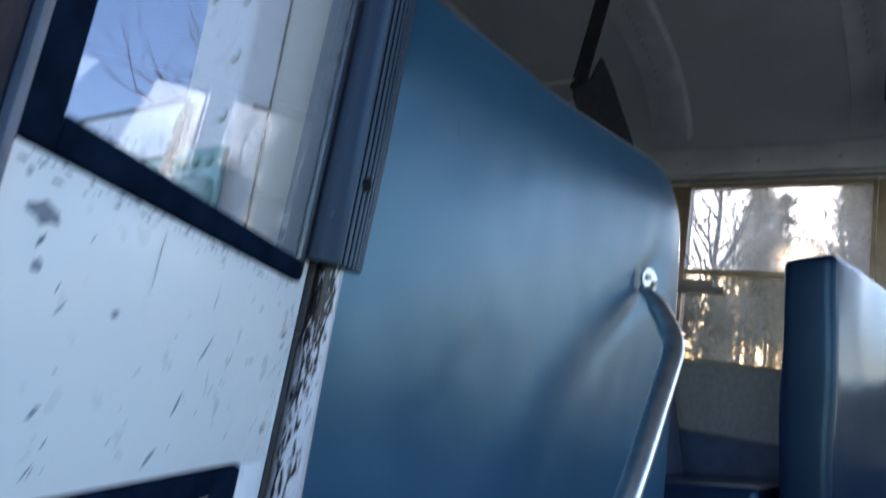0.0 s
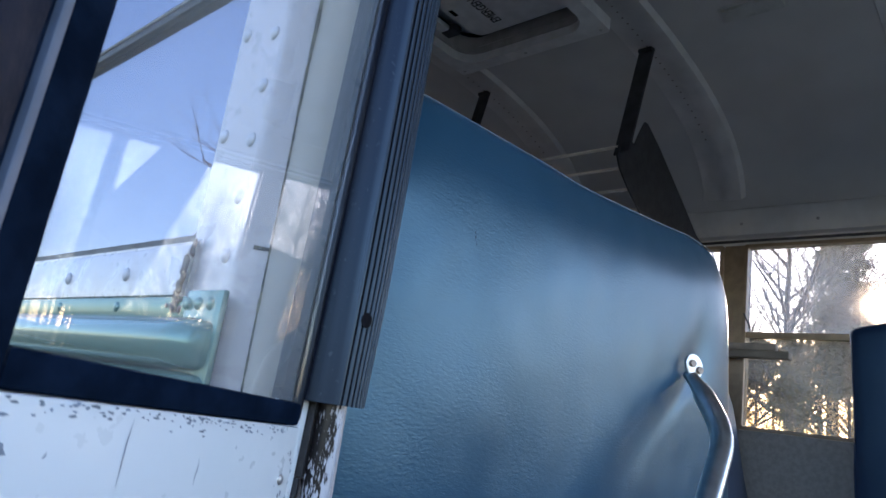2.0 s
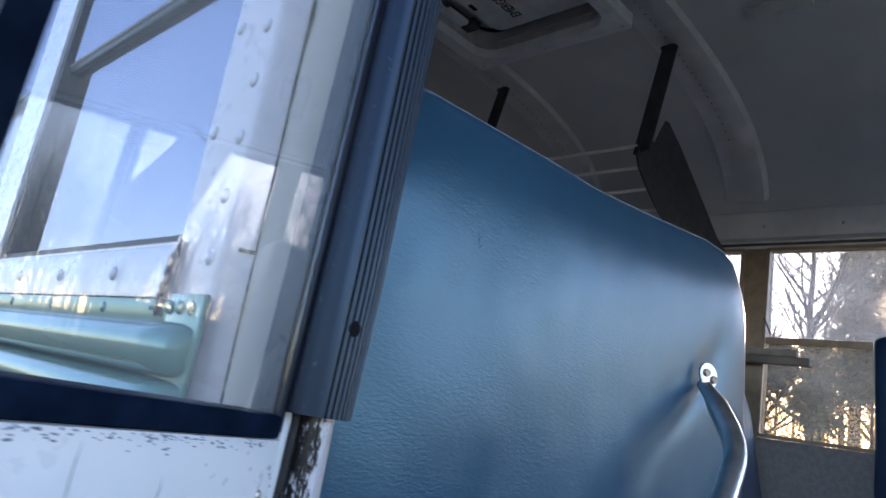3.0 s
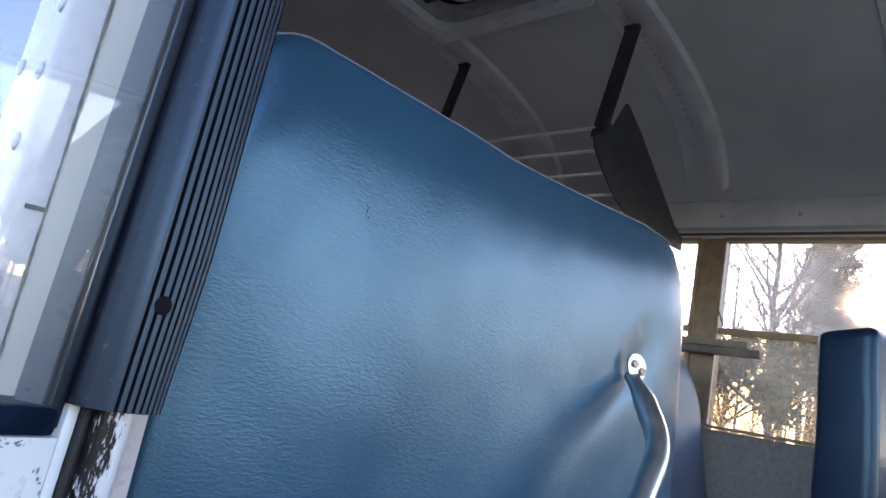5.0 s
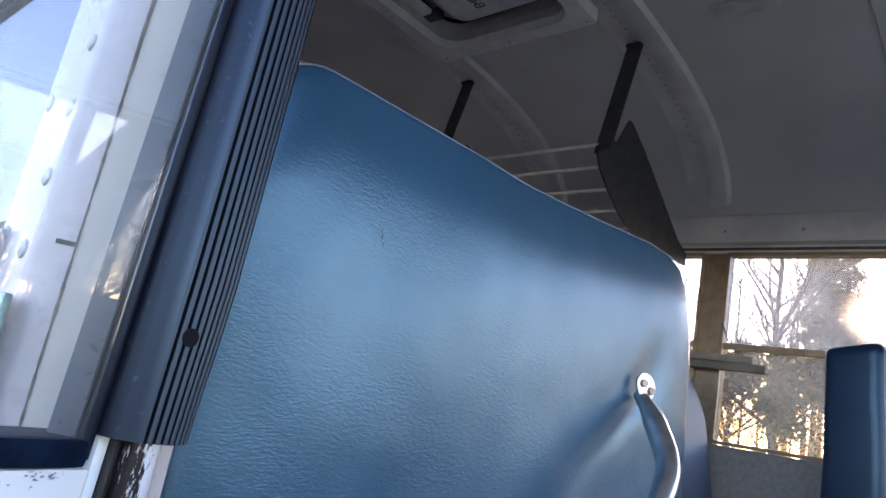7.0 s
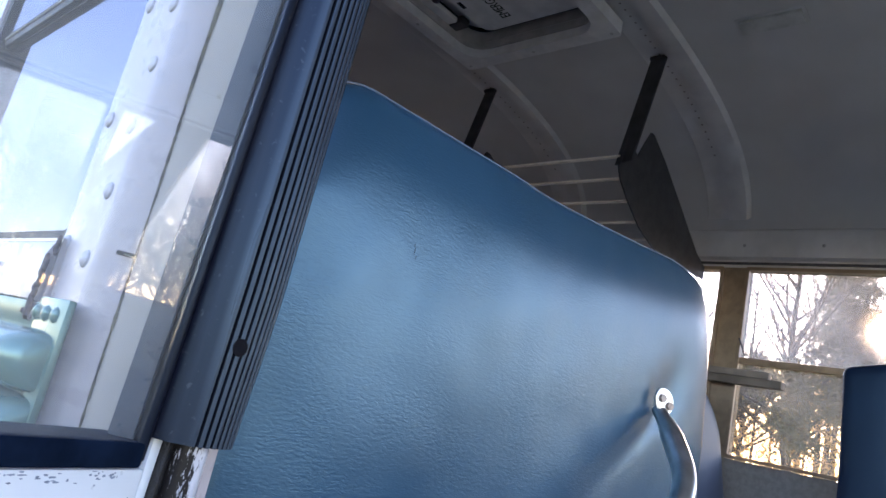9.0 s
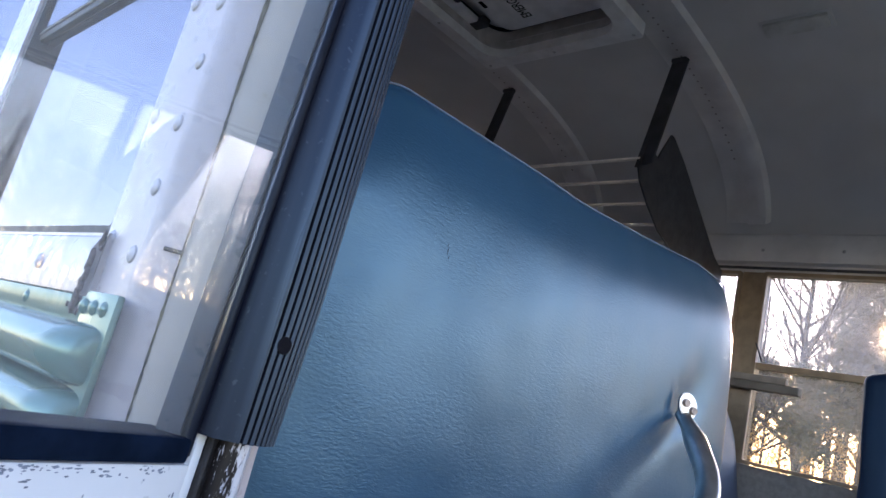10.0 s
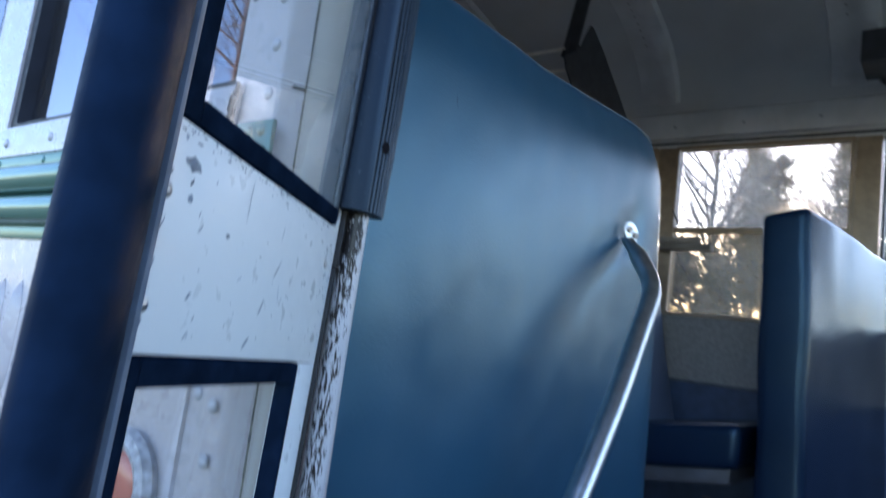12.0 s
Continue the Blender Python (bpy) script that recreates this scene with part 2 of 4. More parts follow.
def box(bm, x0, x1, y0, y1, z0, z1, bevel=0.0, seg=2):
    r = bmesh.ops.create_cube(bm, size=1.0)
    vs = r["verts"]
    for v in vs:
        v.co = Vector(((x0 + x1) / 2 + v.co.x * (x1 - x0), (y0 + y1) / 2 + v.co.y * (y1 - y0), (z0 + z1) / 2 + v.co.z * (z1 - z0)))
    if bevel:
        es = {e for v in vs for e in v.link_edges}
        bmesh.ops.bevel(bm, geom=list(es), offset=bevel, segments=seg, profile=0.6, affect="EDGES")
    return bm


def one_box(x0, x1, y0, y1, z0, z1, bevel=0.003, seg=2):
    return box(bmesh.new(), x0, x1, y0, y1, z0, z1, bevel, seg)


def prism(pts, axis, a, b, bm=None):
    """A closed outline of pairs, drawn out along an axis from a to b."""
    bm = bm or bmesh.new()
    place = {"x": lambda p, t: (t, p[0], p[1]), "y": lambda p, t: (p[0], t, p[1]), "z": lambda p, t: (p[0], p[1], t)}[axis]
    lo = [bm.verts.new(place(p, a)) for p in pts]
    hi = [bm.verts.new(place(p, b)) for p in pts]
    bm.faces.new(lo)
    bm.faces.new(hi[::-1])
    n = len(pts)
    for i in range(n):
        bm.faces.new((lo[i], lo[(i + 1) % n], hi[(i + 1) % n], hi[i]))
    return bm


def rounded(pts, r, n=5):
    """A line of points with its inner corners rounded."""
    pts = [Vector(p) for p in pts]
    out = [pts[0]]
    for a, b, c in zip(pts, pts[1:], pts[2:]):
        u, v = (a - b), (c - b)
        d = min(r, u.length * 0.45, v.length * 0.45)
        p, q = b + u.normalized() * d, b + v.normalized() * d
        for i in range(n + 1):
            t = i / n
            out.append(p * (1 - t) ** 2 + b * 2 * t * (1 - t) + q * t * t)
    return out + [pts[-1]]


def tube(bm, pts, radius, seg=12, cap=True):
    pts = [Vector(p) for p in pts]
    rad = radius if callable(radius) else (lambda t: radius)
    n = len(pts)
    rings, side = [], None
    for i, p in enumerate(pts):
        d = (pts[min(i + 1, n - 1)] - pts[max(i - 1, 0)]).normalized()
        side = d.orthogonal().normalized() if side is None else (side - d * side.dot(d)).normalized()
        up = d.cross(side)
        r = rad(i / max(1, n - 1))
        rings.append([bm.verts.new(p + (side * math.cos(a) + up * math.sin(a)) * r) for a in (2 * math.pi * k / seg for k in range(seg))])
    for a, b in zip(rings, rings[1:]):
        for k in range(seg):
            bm.faces.new((a[k], a[(k + 1) % seg], b[(k + 1) % seg], b[k]))
    if cap:
        bm.faces.new(rings[0][::-1])
        bm.faces.new(rings[-1])
    return bm


def dome(bm, p, normal, r, h, seg=10, rings=3):
    """A round rivet head on a surface."""
    p, nrm = Vector(p), Vector(normal).normalized()
    s = nrm.orthogonal().normalized()
    u = nrm.cross(s)
    prev = None
    for j in range(rings):
        a = j / rings * math.pi / 2
        ring = [bm.verts.new(p + nrm * h * math.sin(a) + (s * math.cos(t) + u * math.sin(t)) * r * math.cos(a)) for t in (2 * math.pi * k / seg for k in range(seg))]
        if prev:
            for k in range(seg):
                bm.faces.new((prev[k], prev[(k + 1) % seg], ring[(k + 1) % seg], ring[k]))
        prev = ring
    top = bm.verts.new(p + nrm * h)
    for k in range(seg):
        bm.faces.new((prev[k], prev[(k + 1) % seg], top))
    return bm


def frame_bm(a0, a1, b0, b1, w, plane, c0, c1, bevel=0.0, radius=0.0, outer_r=None):
    """A closed rectangular frame of width w with a rounded inner corner; plane 'x', 'y' or 'z' is the axis across it."""
    bm = bmesh.new()

    def loop(x0, x1, y0, y1, r):
        if r <= 0:
            r = 0.0005
        pts = []
        for cx, cy, s in ((x1 - r, y1 - r, 0), (x0 + r, y1 - r, 1), (x0 + r, y0 + r, 2), (x1 - r, y0 + r, 3)):
            for k in range(5):
                a = (s + k / 4) * math.pi / 2
                pts.append((cx + r * math.cos(a), cy + r * math.sin(a)))
        return pts

    place = {"x": lambda p, t: (t, p[0], p[1]), "y": lambda p, t: (p[0], t, p[1]), "z": lambda p, t: (p[0], p[1], t)}[plane]
    outer, inner = loop(a0, a1, b0, b1, radius + bevel if outer_r is None else outer_r), loop(a0 + w, a1 - w, b0 + w, b1 - w, radius)
    rows = [[bm.verts.new(place(p, t)) for p in pts] for pts, t in ((outer, c0), (outer, c1), (inner, c1), (inner, c0))]
    n = len(outer)
    for i in range(4):
        a, b = rows[i], rows[(i + 1) % 4]
        for k in range(n):
            bm.faces.new((a[k], a[(k + 1) % n], b[(k + 1) % n], b[k]))
    return bm


# ---------------------------------------------------------------- ground
bm = bmesh.new()
bmesh.ops.create_grid(bm, x_segments=60, y_segments=60, size=1.0)
for v in bm.verts:
    v.co = Vector((math.copysign(abs(v.co.x) ** 2.2, v.co.x) * 900, math.copysign(abs(v.co.y) ** 2.2, v.co.y) * 900, 0))
    r = v.co.length
    v.co.z = 0.12 * noise.noise(v.co * 0.15) * min(1, max(0, (r - 6) / 10)) - 0.01
tagged(part("ground", bm, GRASS), "dry brownish winter grass under and around the bus", "ground", kind="structure")

# the low sun itself, far behind the wood
k = Mat("sun_glare", (0, 0, 0), 1.0)
shine, clear, both = k.node("ShaderNodeEmission", Color=(1.0, 0.86, 0.62, 1), Strength=60.0), k.node("ShaderNodeBsdfTransparent"), k.node("ShaderNodeAddShader")
k.link(shine.outputs[0], both.inputs[0])
k.link(clear.outputs[0], both.inputs[1])
k.link(both.outputs[0], k.t.nodes["Material Output"].inputs["Surface"])
bm = bmesh.new()
bmesh.ops.create_icosphere(bm, subdivisions=3, radius=7.0, matrix=Matrix.Translation(SUN * 800))
tagged(part("backdrop_sun", bm, k.m), "low bright winter sun behind the trees", "sun", kind="structure")

# ---------------------------------------------------------------- bus shell
Y0, Y1 = 0.0, 2.39            # outer faces of the two sides
IN0, IN1 = 0.075, 2.315       # inner faces
X_REAR, X_FRONT = -6.2, 2.1
FLOOR_Z, SILL, HEAD, EAVE = 0.95, 1.684, 2.357, 2.50
MID = (IN0 + IN1) / 2
PITCH = 0.698


def ceiling_z(y, drop=0.0):
    d = min(1.0, abs(y - MID) / (IN1 - MID))
    return EAVE + (0.385 - drop) * (1 - d ** 2.7) ** (1 / 2.3)


tagged(part("floor", one_box(X_REAR, X_FRONT, IN0, IN1, FLOOR_Z - 0.08, FLOOR_Z, 0.0), FLOOR), "black ribbed rubber bus floor", "floor", kind="structure")

# curved ceiling with its outer roof skin
bm = bmesh.new()
N = 40
ys = [IN0 + (IN1 - IN0) * (0.5 - 0.5 * math.cos(math.pi * i / N)) for i in range(N + 1)]
xs = [X_REAR + (X_FRONT - X_REAR) * i / 24 for i in range(25)]
hole = (-1.155, -0.635, 0.905, 1.395)
xs = sorted(set([x for x in xs if not hole[0] - 0.1 < x < hole[1] + 0.1] + [hole[0], (hole[0] + hole[1]) / 2, hole[1]]))
ys = sorted(set([y for y in ys if min(abs(y - hole[2]), abs(y - hole[3])) > 0.02] + [hole[2], hole[3]]))
grid = {}
for x in xs:
    for y in ys:
        grid[x, y] = bm.verts.new((x, y, ceiling_z(y)))
for i in range(len(xs) - 1):
    for j in range(len(ys) - 1):
        cx, cy = (xs[i] + xs[i + 1]) / 2, (ys[j] + ys[j + 1]) / 2
        if hole[0] < cx < hole[1] and hole[2] < cy < hole[3]:
            continue
        bm.faces.new((grid[xs[i], ys[j]], grid[xs[i + 1], ys[j]], grid[xs[i + 1], ys[j + 1]], grid[xs[i], ys[j + 1]]))
tagged(part("ceiling", bm, CEIL, angle=60), "smooth grey painted curved bus ceiling", "ceiling", kind="structure")

bm = bmesh.new()
pts = [(Y0 + (Y1 - Y0) * (0.5 - 0.5 * math.cos(math.pi * i / 30)), 0) for i in range(31)]
top = [(y, EAVE + 0.05 + 0.46 * (1 - min(1, abs(y - MID) / (Y1 - MID)) ** 2.7) ** (1 / 2.3)) for y, _ in pts]
low = [(y, z - 0.03) for y, z in top][::-1]
rows = []
for x in (X_REAR - 0.08, hole[0] - 0.04, hole[1] + 0.04, X_FRONT + 0.08):
    rows.append([bm.verts.new((x, y, z)) for y, z in top])
for r, s in zip(rows, rows[1:]):
    for k in range(30):
        bm.faces.new((r[k], r[k + 1], s[k + 1], s[k]))
tagged(part("roof", bm, WHITE, angle=60), "white painted curved bus roof skin", "roof", kind="structure")

# pressed ribs that carry the ceiling, one over each window post
POSTS_L = [-0.527 + PITCH * k for k in range(-8, 2)]       # rear edge of each post on the far side
POST_W = 0.076


def rib_bm(x0, x1):
    bm = bmesh.new()
    m = x0 + 0.55 * (x1 - x0)
    prof = ((x0, 0.0), (x0 + 0.004, -0.006), (m - 0.012, -0.006), (m, -0.016), (x1 - 0.012, -0.016), (x1, 0.0))
    rows = []
    for i in range(49):
        y = IN0 + 0.004 + (IN1 - IN0 - 0.008) * (0.5 - 0.5 * math.cos(math.pi * i / 48))
        rows.append([bm.verts.new((x, y + (dz * 0.9 * (1 if y > MID else -1) if abs(y - MID) > 1.0 else 0), ceiling_z(y) + dz - 0.001)) for x, dz in prof])
    for a, b in zip(rows, rows[1:]):
        for k in range(5):
            bm.faces.new((a[k], a[k + 1], b[k + 1], b[k]))
    return bm


for x in POSTS_L:
    if X_REAR + 0.1 < x < X_FRONT - 0.2:
        rib = tagged(part("trim", rib_bm(x - 0.092, x + 0.070), RIB, angle=50), "pale pressed metal ceiling rib with a row of holes", "trim", kind="structure")
        if -1.4 < x < 0.4:
            me = None
            for k in range(30):
                y = 1.30 + k * 0.034
                if y > 2.25:
                    break
                if me is None:
                    me = mesh_of(dome(bmesh.new(), (0, 0, 0), (0, 0, -1), 0.0040, 0.0008, 8, 2), "screw", WALLIN)
                s = new("screw", me)
                s.parent = rib
                dz = (ceiling_z(y + 0.01) - ceiling_z(y - 0.01)) / 0.02
                s.matrix_local = Matrix.Translation((x - 0.030, y, ceiling_z(y) - 0.0080)) @ Euler((math.atan(dz), 0, 0)).to_matrix().to_4x4()

# far side wall, inside and out
wall = thing("wall_left", "bus side wall with brown-grey panels under the windows", "wall", kind="structure")
part("lower_panel", one_box(X_REAR, 0.742, IN1, Y1, 1.446, SILL, 0.0), WALLIN, wall)
part("driver_panel", one_box(0.7425, X_FRONT, IN1, Y1, 1.446, 1.52, 0.0), WALLIN, wall)
part("kick_panel", one_box(X_REAR, X_FRONT, IN1 + 0.004, Y1, 0.45, 1.442, 0.0), WALLBLUE, wall, "dark blue lower wall panel")
part("panel_trim", one_box(X_REAR, X_FRONT, IN1 - 0.006, IN1 + 0.003, 1.438, 1.448, 0.002), ALU, wall, "thin bright metal strip")
part("header", one_box(X_REAR, X_FRONT, IN1, Y1, HEAD, EAVE + 0.06, 0.0), RIB, wall)
part("header_cover", prism([(IN1 + 0.002, 2.385), (IN1 - 0.022, 2.392), (IN1 - 0.030, 2.43), (IN1 - 0.022, 2.49), (IN1 + 0.002, 2.505)], "x", X_REAR, X_FRONT - 0.01), RIB, wall, "pale rounded metal cover strip")
part("drip_rail", one_box(X_REAR, X_FRONT, IN1 - 0.010, IN1 + 0.002, 2.368, 2.376, 0.002), ALU, wall)
for x in POSTS_L:
    if X_REAR < x < X_FRONT - 0.1:
        part("post", one_box(x, x + POST_W, IN1 + 0.002, Y1 - 0.003, SILL - 0.01, HEAD + 0.01, 0.0), FRAMEIN, wall)
part("rear_post", one_box(X_REAR, POSTS_L[0] if POSTS_L[0] > X_REAR else POSTS_L[1], IN1 + 0.001, Y1 - 0.002, SILL, HEAD, 0.0), WALLIN, wall)
for k in range(14):
    s = part("screw", dome(bmesh.new(), (-1.5 + 0.26 * k, IN1 - 0.0295, 2.432), (0, -1, 0), 0.006, 0.003), BOLT, wall)

win_no = 0


def side_window(x0, x1, y, inward, frame_mat, pane_mat, split, label, z0=SILL, z1=HEAD, depth=0.045, fw=0.016, bar=0.022, bar_depth=0.011):
    """A split sash window in an opening; inward is +1 when the room lies towards +y."""
    global win_no
    win_no += 1
    w = thing(f"window_{win_no}", label, "window", kind="structure")
    d = depth / 2
    part("window_frame", frame_bm(x0 + 0.001, x1 - 0.001, z0 + 0.001, z1 - 0.001, fw, "y", y - d, y + d, 0.0, 0.006), frame_mat, w)
    part("sash_bar", one_box(x0 + fw - 0.002, x1 - fw + 0.002, y - bar_depth, y + bar_depth - 0.002, split - bar / 2, split + bar / 2, 0.003), frame_mat, w)
    if frame_mat is BLACKALU:
        part("sash_trim", one_box(x0 + fw, x1 - fw, y - bar_depth - 0.0020, y - bar_depth + 0.0005, split + bar / 2 - 0.0045, split + bar / 2 - 0.0012, 0.0008), WALLIN, w, "thin grey metal trim")
    for name, a, b, off in (("lower_pane", z0 + fw - 0.004, split - bar / 2 + 0.003, 0.006), ("upper_pane", split + bar / 2 - 0.003, z1 - fw + 0.004, -0.006)):
        p = part(name, one_box(x0 + fw - 0.004, x1 - fw + 0.004, y + off * inward - 0.002, y + off * inward + 0.002, a, b, 0.0), LOWPANE if pane_mat is PANE and name == "lower_pane" else pane_mat, w, "dusty glass pane", smooth=False)
        p.visible_shadow = False
    return w


for x in POSTS_L[:-1]:
    a, b = x + POST_W, x + PITCH
    if a > X_REAR and b < X_FRONT:
        w = side_window(a, b, IN1 + 0.006, -1, FRAMEIN, PANE, 2.02, "split sash bus window with tan metal frame", depth=0.04, fw=0.012)
        if -0.6 < a < 0:
            part("latch_rod", tube(bmesh.new(), [(a + 0.008, IN1 - 0.016, 2.095), (a + 0.035, IN1 - 0.018, 2.035)], 0.003, 6), BLACKMETAL, w)

part("thin_post", one_box(0.778, 0.810, IN1 + 0.002, Y1 - 0.003, SILL - 0.01, HEAD + 0.01, 0.0), BLACKMETAL, wall)
part("slanted_pillar", prism([(0.435, HEAD + 0.01), (0.617, HEAD + 0.01), (0.7775, 2.06), (0.7775, SILL - 0.01), (0.620, SILL - 0.01), (0.545, 1.95)], "y", IN1 + 0.003, Y1 - 0.004), WALLIN, wall)
part("front_pillar", one_box(2.03, X_FRONT, IN1 + 0.002, Y1 - 0.003, 1.515, HEAD + 0.01, 0.0), WALLIN, wall)
for a, b, low in ((0.251, 0.778, SILL), (0.810, 2.03, 1.52)):
    win_no += 1
    w = thing(f"window_{win_no}", "fixed driver's side window in a dark frame", "window", kind="structure")
    part("window_frame", frame_bm(a + 0.001, b - 0.001, low + 0.001, HEAD - 0.001, 0.010, "y", Y1 - 0.045, Y1 - 0.006, 0.0, 0.006), BLACKMETAL, w)
    p = part("pane", one_box(a + 0.008, b - 0.008, Y1 - 0.026, Y1 - 0.022, low + 0.008, HEAD - 0.008, 0.0), CLEARPANE, w, "dusty glass pane", smooth=False)
    p.visible_shadow = False

# near side wall: outer skin, door pillar, window posts
wall = thing("wall_right", "white riveted bus side beside the open door", "wall", kind="structure")
DOOR0, DOOR1, DOOR_TOP = 0.045, 0.80, 2.47
R_OPEN = [(-0.535, -0.021)] + [(-0.635 - PITCH * k - 0.618, -0.635 - PITCH * k) for k in range(7)]
part("side_skin", one_box(X_REAR, -0.024, Y0, IN0, 0.45, SILL, 0.0), WHITE, wall, "white painted side sheet")
part("side_header", one_box(X_REAR, X_FRONT, Y0, IN0, DOOR_TOP, EAVE + 0.08, 0.0), WHITE, wall)
part("window_header", one_box(X_REAR, DOOR0 - 0.02, Y0, IN0, HEAD, DOOR_TOP, 0.0), WHITE, wall)
edges = sorted([v for o in R_OPEN for v in o])
for a, b in [(X_REAR, edges[0])] + list(zip(edges[1:-1:2], edges[2:-1:2])):
    part("post", one_box(a, b, Y0 + 0.001, IN0, SILL, HEAD, 0.0), WHITE, wall)
# the door pillar: rounded outer corner, flat flange with two rows of rivets
JAMB, JD, JN = Vector((0.038, 0.022)), Vector((0.5, 0.866)), Vector((0.866, -0.5))     # where the seam runs


def jamb(a, b, depth, proud):
    """Outline of a strip on the slanting jamb, from a to b along it."""
    p = [JAMB + JD * a - JN * depth, JAMB + JD * b - JN * depth, JAMB + JD * b + JN * proud, JAMB + JD * a + JN * proud]
    return [(v.x, v.y) for v in p]


end = JAMB + JD * 0.036
pillar = [(-0.024, IN0), (-0.024, 0.0040), (0.0215, 0.0040), (0.0245, 0.0048), (0.0270, 0.0072), (0.0292, 0.0102), (0.0325, 0.0142), (JAMB.x, JAMB.y), (end.x, end.y), (0.051, end.y + 0.008), (0.051, 0.106), (0.036, 0.106), (0.036, IN0)]
part("door_pillar", prism(pillar, "z", 0.35, 1.6455), WHITE, wall, "white painted door pillar", angle=40)
pillar = [(-0.0385, 0.032), (-0.0385, 0.0050), (-0.0375, 0.0040), (0.0215, 0.0040), (0.0245, 0.0048), (0.0270, 0.0072), (0.0292, 0.0102), (0.0325, 0.0142)] + pillar[7:]
pillar = pillar[:-1] + [(0.036, 0.074), (-0.0205, 0.074), (-0.0205, 0.032)]
part("door_pillar", prism(pillar, "z", 1.6455, HEAD), WHITE, wall, "white painted riveted door pillar", angle=40)
part("sealing_strip", prism(jamb(0.0002, 0.0355, 0.001, 0.0025), "z", 0.36, HEAD - 0.002), BEIGE, wall, "grimy beige strip with a dark seam")
SEAMDIRT = plain("olive_dirt", (0.075, 0.066, 0.040), 0.9, vary=0.9, scale=120, relief=0.003)
random.seed(8)
bm = bmesh.new()
left, right = [], []
for k in range(int((HEAD - 0.004 - 0.36) / 0.003)):
    # a crack that gathers dirt and opens towards the top
    z = 0.361 + 0.003 * k
    w = 0.0003 + (0.0002 if z < 1.70 else min(0.0011, 0.006 * (z - 1.70))) + random.uniform(0.0, 0.0006) + 0.0012 * max(0.0, noise.noise(Vector((z * 24, 3.1, 0))))
    c = 0.0005 + 0.0004 * noise.noise(Vector((z * 16, 0.4, 7))) + random.uniform(-0.0001, 0.0001)
    for side, a in ((left, c - w * 0.6), (right, c + w)):
        p = JAMB + JD * a + JN * 0.0031
        side.append((bm.verts.new((p.x, p.y, z)), bm.verts.new((p.x - JN.x * 0.004, p.y - JN.y * 0.004, z))))
for a, b, c, d in zip(left, left[1:], right, right[1:]):
    bm.faces.new((a[0], c[0], d[0], b[0]))
    bm.faces.new((a[1], a[0], b[0], b[1]))
    bm.faces.new((c[0], c[1], d[1], d[0]))
part("strip_seam", bm, SEAMDIRT, wall, "ragged dark seam full of dirt", smooth=False)
part("strip_joint", prism(jamb(-0.0105, 0.0002, 0.001, 0.0012), "z", 1.678, 1.6805), INK, wall)
part("front_side", one_box(DOOR1, X_FRONT, Y0, IN0, 0.45, 1.5, 0.0), WHITE, wall)
part("front_post", one_box(1.55, X_FRONT, Y0, IN0, 1.5, DOOR_TOP, 0.0), WHITE, wall)
part("door_front_post", one_box(DOOR1, DOOR1 + 0.08, Y0, IN0, 1.5, DOOR_TOP, 0.0), WHITE, wall)
riv = mesh_of(dome(bmesh.new(), (0, 0, 0), (0, -1, 0), 0.0062, 0.0035, 10, 3), "rivet", GRIMY)


def rivet(x, z, y=0.001, mat_mesh=None):
    s = new("rivet", mat_mesh or riv)
    s.parent = wall
    s.location = (x, y, z)


for k in range(-14, 14):
    rivet(0.0135, 1.716 + 0.0442 * k, 0.0045 if k > -2 else 0.001)
for k in range(-1, 7):
    rivet(-0.0285, 1.770 + 0.0884 * k, 0.0045)
for k in range(-4, -1):
    rivet(-0.0125, 1.761 + 0.1740 * k, 0.0040)
for k in range(12):
    rivet(-0.122 - 0.128 * k, 1.660, -0.0055)
part("window_sill_rail", prism([(0.0, 1.640), (-0.005, 1.642), (-0.006, 1.672), (-0.003, 1.680), (0.012, 1.690), (0.02, 1.690), (0.02, 1.640)], "x", -3.6, -0.026), WHITE, wall, "white riveted sill rail", angle=25)
bm = bmesh.new()
random.seed(3)
for k in range(16):
    cz = 1.683 - 0.050 * (k / 15)
    w = random.uniform(0.0022, 0.0050)
    x = -0.0245 + random.uniform(-0.0022, 0.0022) - 0.006 * (k / 15) ** 3
    dome(bm, (x, -0.0045 if cz < 1.672 else -0.0015, cz), (0, -1, 0), w, 0.0022, 7, 2)
for k in range(12):
    dome(bm, (random.uniform(-0.046, -0.018), -0.0033, random.gauss(1.6325, 0.003)), (0, -1, 0), random.uniform(0.0012, 0.0035), 0.0016, 7, 2)
part("rusty_cleat", bm, RUST, wall, "rust-eaten corner cleat")
for a, b in R_OPEN:
    side_window(a, b, 0.0175, 1, BLACKALU, SIDEPANE, 1.945, "black-framed split bus window with dark glass", z0=1.674, depth=0.026, fw=0.016, bar=0.013, bar_depth=0.005)

# rub rail: two half-round ridges with domed ends, over a bolted end plate
rail = thing("rub_rail", "pale green ribbed rub rail along the bus side", "rub rail")


